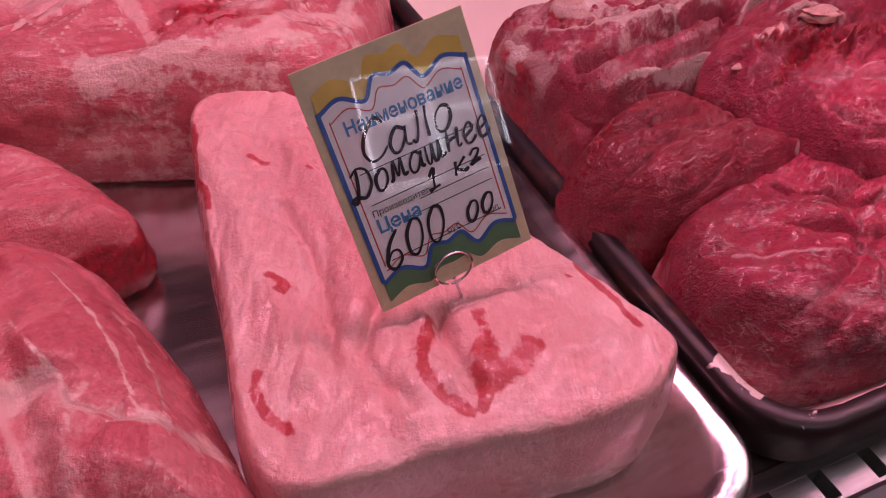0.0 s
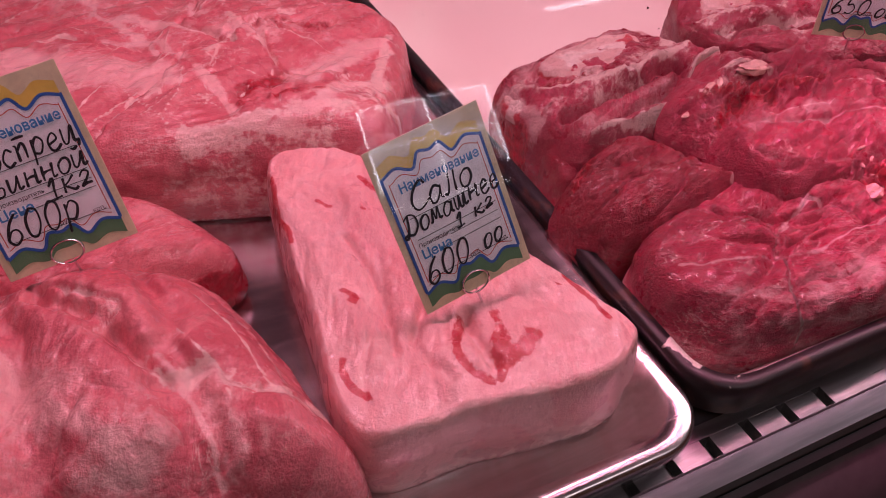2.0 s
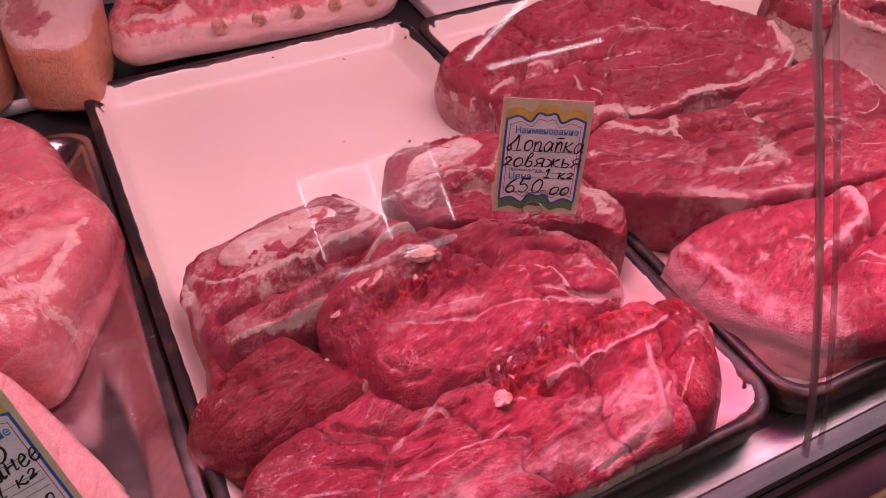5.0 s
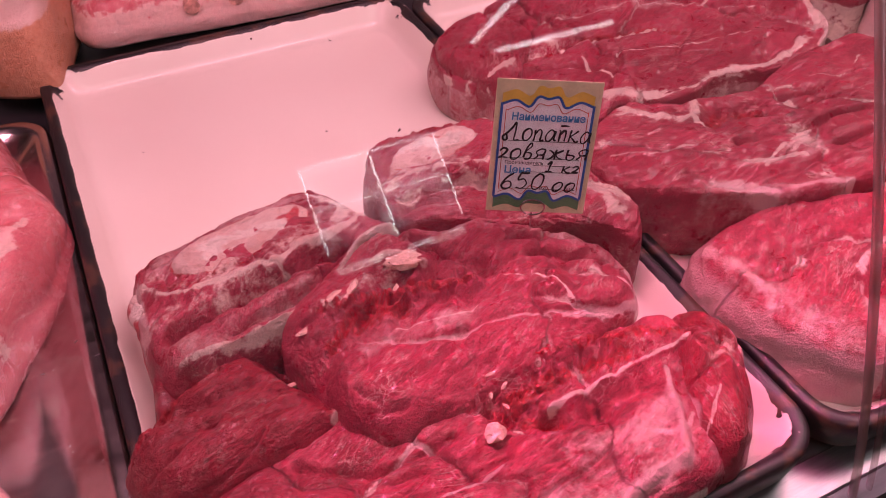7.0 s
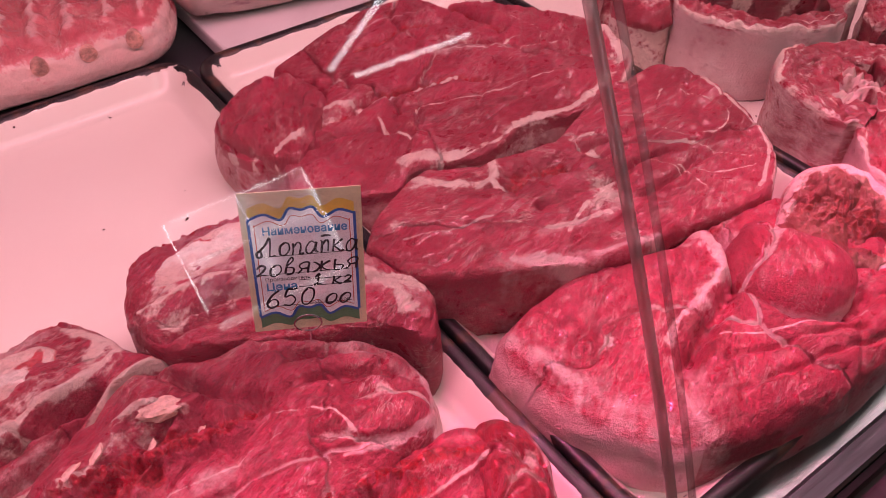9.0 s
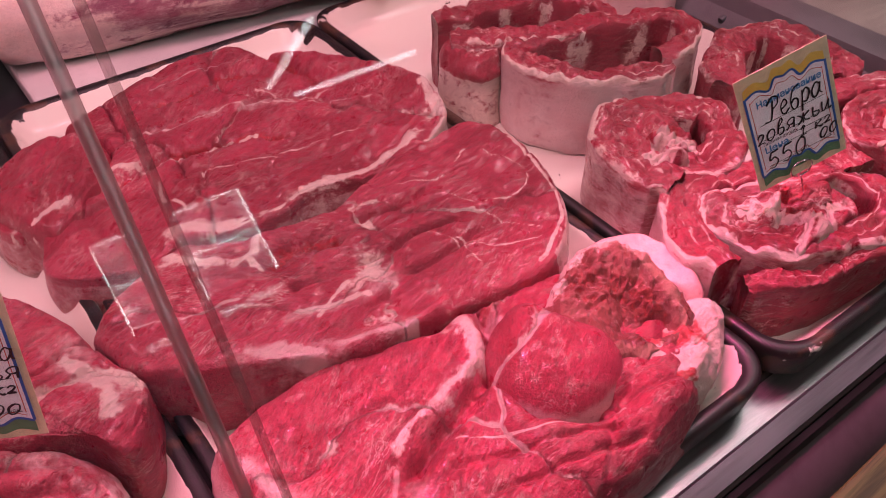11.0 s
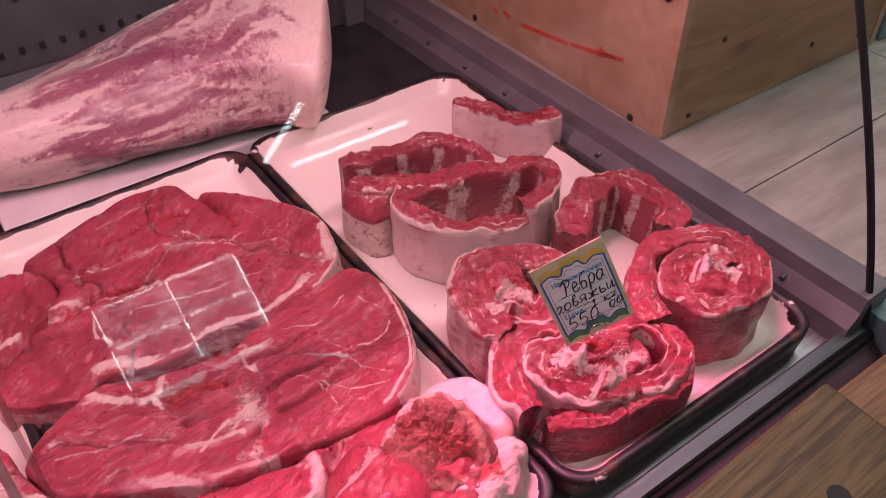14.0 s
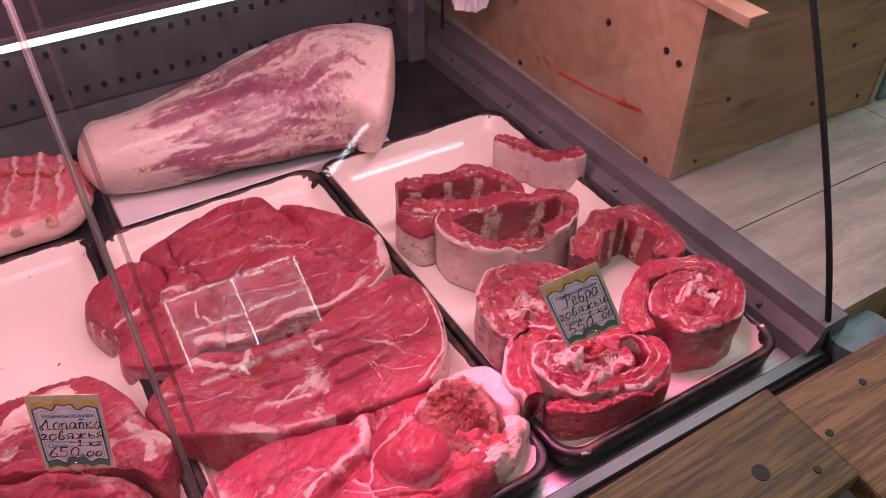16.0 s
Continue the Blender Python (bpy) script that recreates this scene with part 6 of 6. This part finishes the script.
glyph("К", 0.70, (0.12, 1.0, 0.08, 0.5, 0.06, 0.0), (0.58, 0.96, 0.32, 0.62, 0.12, 0.48, 0.34, 0.22, 0.56, 0.0, 0.66, 0.08))
glyph("г", 0.52, (0.05, 0.45, 0.2, 0.64, 0.38, 0.52, 0.26, 0.25, 0.06, 0.04, 0.24, 0.08, 0.44, 0.06))
glyph("6", 0.60, (0.46, 0.96, 0.2, 0.66, 0.06, 0.22, 0.22, 0.0, 0.44, 0.16, 0.4, 0.42, 0.22, 0.46, 0.08, 0.26))
glyph("0", 0.60, (0.3, 0.95, 0.1, 0.62, 0.1, 0.14, 0.28, 0.0, 0.48, 0.34, 0.48, 0.8, 0.28, 0.95))
glyph("5", 0.62, (0.52, 0.94, 0.32, 0.92, 0.17, 0.9, 0.1, 0.52, 0.32, 0.58, 0.47, 0.3, 0.3, 0.02, 0.06, 0.08))
glyph("Л", 0.95, (0.16, 0.4, 0.24, 0.1, 0.08, 0.04, 0.02, 0.24, 0.2, 0.42, 0.42, 0.7, 0.56, 0.98, 0.6, 0.5, 0.6, 0.06, 0.84, 0.1))
glyph("п", 0.62, (0.08, 0.62, 0.1, 0.3, 0.08, 0.0), (0.1, 0.4, 0.28, 0.64, 0.42, 0.5, 0.41, 0.06, 0.58, 0.1))
glyph("т", 0.56, (0.04, 0.62, 0.12, 0.54, 0.12, 0.0), (0.06, 0.84, 0.3, 0.86, 0.5, 0.84), (0.14, 0.4, 0.3, 0.62, 0.4, 0.5, 0.4, 0.04))
glyph("в", 0.56, (0.1, 0.1, 0.18, 0.7, 0.32, 1.0, 0.38, 0.8, 0.16, 0.46, 0.42, 0.36, 0.38, 0.06, 0.14, 0.02))
glyph("я", 0.58, (0.03, 0.02, 0.18, 0.24, 0.08, 0.46, 0.25, 0.64, 0.46, 0.6, 0.44, 0.3, 0.44, 0.0), (0.16, 0.28, 0.3, 0.28, 0.44, 0.3))
glyph("ж", 0.84, (0.05, 0.6, 0.2, 0.5, 0.32, 0.32, 0.2, 0.1, 0.04, 0.02), (0.39, 0.64, 0.37, 0.3, 0.37, 0.0), (0.72, 0.6, 0.54, 0.48, 0.4, 0.32, 0.54, 0.12, 0.74, 0.04))
glyph("ь", 0.50, (0.08, 0.64, 0.06, 0.3, 0.1, 0.04, 0.32, 0.02, 0.4, 0.24, 0.1, 0.32))
glyph("Р", 0.66, (0.34, 0.86, 0.28, 0.3, 0.16, 0.0, -0.14, 0.02), (0.02, 0.72, 0.3, 1.0, 0.6, 0.92, 0.58, 0.62, 0.32, 0.48))
glyph("б", 0.56, (0.54, 1.0, 0.24, 0.9, 0.07, 0.42, 0.16, 0.02, 0.38, 0.06, 0.42, 0.36, 0.22, 0.46, 0.09, 0.3))
glyph("р", 0.56, (0.12, 0.62, 0.1, 0.2, 0.05, -0.34), (0.1, 0.4, 0.3, 0.64, 0.47, 0.42, 0.32, 0.05, 0.1, 0.1))
glyph("и", 0.66, (0.08, 0.62, 0.08, 0.1, 0.2, 0.05, 0.36, 0.35, 0.45, 0.62, 0.43, 0.06, 0.6, 0.12))
glyph("й", 0.66, (0.08, 0.62, 0.08, 0.1, 0.2, 0.05, 0.36, 0.35, 0.45, 0.62, 0.43, 0.06, 0.6, 0.12), (0.14, 0.86, 0.26, 0.78, 0.4, 0.88))
glyph("с", 0.48, (0.42, 0.5, 0.24, 0.64, 0.06, 0.3, 0.2, 0.0, 0.44, 0.12))
glyph("ц", 0.66, (0.08, 0.62, 0.08, 0.1, 0.22, 0.05, 0.44, 0.62, 0.44, 0.06, 0.58, 0.04, 0.52, -0.2))


def handwriting(text, x0, x1, y0, y1, size, parent):
    """Marker writing between x0 and x1 on a line that climbs from y0 to y1."""
    total = sum(0.45 if c == " " else PEN[c][0] for c in text)
    sx = (x1 - x0) / total
    bm = bmesh.new()
    at, rnd, k = 0.0, random.Random(text), 0
    for c in text:
        if c == " ":
            at += 0.45
            continue
        wide, strokes = PEN[c]
        jig = rnd.uniform(-0.04, 0.04)
        for st in strokes:
            pts = [(x0 + sx * (at + a + 0.10 * b), y0 + (y1 - y0) * (at + a) / total + size * (b + jig)) for a, b in st]
            q = line(pts, 8 * len(pts))
            t = np.gradient(q, axis=0)
            t /= np.maximum(np.linalg.norm(t, axis=1), 1e-9)[:, None]
            half = 0.00062 * (1 + 0.25 * np.sin(np.linspace(0, 5, len(q)) + k))
            half[0] *= 0.5
            half[-1] *= 0.4
            nn = np.c_[-t[:, 1], t[:, 0]] * half[:, None]
            k += 1
            a = [bm.verts.new((*p, 0.0010 + 0.00002 * k)) for p in q + nn]
            b = [bm.verts.new((*p, 0.0010 + 0.00002 * k)) for p in q - nn]
            for i in range(len(q) - 1):
                bm.faces.new((b[i], b[i + 1], a[i + 1], a[i]))
        at += wide
    return part("handwriting", bm, BLACK_INK, parent, "black marker handwriting")


def price_tag(corner, across, down, lines, label, stem=0.03, ring=0.0):
    """corner: the upper left; across and down: the ways of its edges."""
    X = Vector(across).normalized()
    Y = -Vector(down)
    Y = (Y - X * Y.dot(X)).normalized()
    Z = X.cross(Y)
    m = Matrix((X, Y, Z)).transposed().to_4x4()
    W, H = 0.070, 0.100
    m.translation = Vector(corner) + X * W / 2 - Y * H / 2
    tag = thing("price_tag", m, label, "price tag", "price tags on the meat")
    part("card", box(-W / 2, W / 2, -H / 2, H / 2, -0.0007, 0.0, 0.0002), CREAM, tag, "yellowed card edge")
    w, e = W / 2 - 0.0045, 0.0003
    part("yellow_band", band(book_edge(H / 2 - 0.008, w, 0.008, 1), book_edge(H / 2 - 0.016, w, 0.008, 1), e), YELLOW, tag)
    part("green_band", band(book_edge(-H / 2 + 0.016, w, 0.008, 1), book_edge(-H / 2 + 0.005, w, 0.004, 1), e), GREEN, tag)
    part("paper", band(book_edge(H / 2 - 0.0155, w, 0.008, 1), book_edge(-H / 2 + 0.0135, w, 0.008, 1), e * 1.4), CARD, tag, "white printed field")
    top, bot = book_edge(H / 2 - 0.0155, w, 0.008, 1), book_edge(-H / 2 + 0.0135, w, 0.008, 1)
    part("blue_border", ribbon(top, 0.0017, e * 2), BLUE, tag)
    part("blue_border", ribbon(bot, 0.0017, e * 2), BLUE, tag)
    for s in (-1, 1):
        part("blue_border", ribbon([(s * w, -H / 2 + 0.012), (s * w, 0), (s * w, H / 2 - 0.0165)], 0.0017, e * 2.2), BLUE, tag)
        part("red_border", ribbon([(s * (w - 0.003), -H / 2 + 0.018), (s * (w - 0.003), 0), (s * (w - 0.003), H / 2 - 0.021)], 0.0005, e * 2), RED, tag)
    part("red_border", ribbon(book_edge(H / 2 - 0.020, w - 0.003, 0.007, 1), 0.0005, e * 2.1), RED, tag)
    part("red_border", ribbon(book_edge(-H / 2 + 0.018, w - 0.003, 0.007, 1), 0.0005, e * 2.1), RED, tag)
    for x0, x1, y in ((-0.024, 0.026, 0.006), (-0.024, 0.026, -0.007), (-0.005, 0.026, -0.0125), (-0.012, 0.026, -0.0175), (-0.024, 0.026, -0.031)):
        part("ruled_line", box(x0, x1, y, y + 0.0003, e, e * 2), BLACK_INK, tag)
    words("printed_heading", "Наименование", 0.0076, -0.0235, 0.0215, LIGHTBLUE, tag, weight=0.00016, narrow=0.90)
    words("printed_maker", "Производитель", 0.0036, -0.025, -0.0115, BLACK_INK, tag)
    words("printed_price", "Цена", 0.0078, -0.025, -0.0185, LIGHTBLUE, tag, weight=0.00016)
    words("printed_unit", "руб.", 0.0036, 0.001, -0.0305, BLACK_INK, tag)
    words("printed_unit", "коп.", 0.0036, 0.019, -0.0305, BLACK_INK, tag)
    for row in lines:
        handwriting(*row, tag)
    # bent wire clip: a ring before and behind the card and a stem down into the meat
    cx, cy = -0.002 + ring, -H / 2 + 0.003
    pts = [(cx + 0.0085 * math.cos(a), cy + 0.0065 * math.sin(a) + 0.002, 0.0022 if math.sin(a) > -0.3 else 0.0015) for a in np.linspace(-1.9, 4.2, 34)]
    wire = part("wire_ring", tube(pts, 0.0006, 8), WIRE, tag, "chromed wire ring", True)
    part("wire_stem", tube([(cx, cy - 0.004, -0.002), (cx + 0.001, cy - 0.014, -0.004), (cx, cy - stem, -0.006)], 0.0007, 8), WIRE, tag, "", True)
    return tag


price_tag((-0.126, 0.115, 0.157), (0.070, 0.008, 0.014), (0.022, -0.043, -0.094), [("Сало", -0.021, 0.018, 0.0085, 0.0095, 0.0150), ("Домашнее", -0.0305, 0.0315, -0.0035, 0.0010, 0.0125), ("1 кг", -0.001, 0.025, -0.0115, -0.0080, 0.0088), ("600", -0.0275, 0.002, -0.0345, -0.0315, 0.0155), ("00", 0.010, 0.024, -0.0310, -0.0290, 0.0085)],
          "yellow-edged price card for home lard on a wire clip", stem=0.024)
price_tag((0.310, 0.236, 0.194), (0.069, -0.031, -0.004), (-0.014, -0.012, -0.101), [("Лопатка", -0.0285, 0.032, 0.0065, 0.0065, 0.0140), ("говяжья", -0.0305, 0.032, -0.0075, -0.0065, 0.0125), ("1 кг", 0.003, 0.0275, -0.0165, -0.0170, 0.0088), ("650", -0.0270, 0.004, -0.0310, -0.0310, 0.0135), ("00", 0.009, 0.026, -0.0320, -0.0315, 0.0078)],
          "yellow-edged price card for beef shoulder on a wire clip", stem=0.03)
price_tag((0.834, 0.131, 0.187), (0.063, -0.021, 0.028), (0.036, -0.029, -0.089), [("Ребра", -0.0180, 0.025, 0.0070, 0.0080, 0.0180), ("говяжьи", -0.0295, 0.030, -0.0085, -0.0070, 0.0135), ("1 кг", 0.002, 0.0275, -0.0185, -0.0175, 0.0088), ("550", -0.0255, 0.006, -0.0340, -0.0320, 0.0150), ("00", 0.016, 0.031, -0.0290, -0.0270, 0.0085)],
          "yellow-edged price card for beef ribs on a wire clip", stem=0.04)
price_tag((-0.327, 0.203, 0.178), (0.068, 0.002, 0.012), (0.008, -0.040, -0.088), [("Кострец", -0.0285, 0.030, 0.0065, 0.0080, 0.0140), ("свинной", -0.0285, 0.029, -0.0065, -0.0050, 0.0125), ("1кг", 0.002, 0.0270, -0.0165, -0.0150, 0.0125), ("600р", -0.0265, 0.014, -0.0330, -0.0300, 0.0165)],
          "yellow-edged price card for pork rump on a wire clip", stem=0.024)
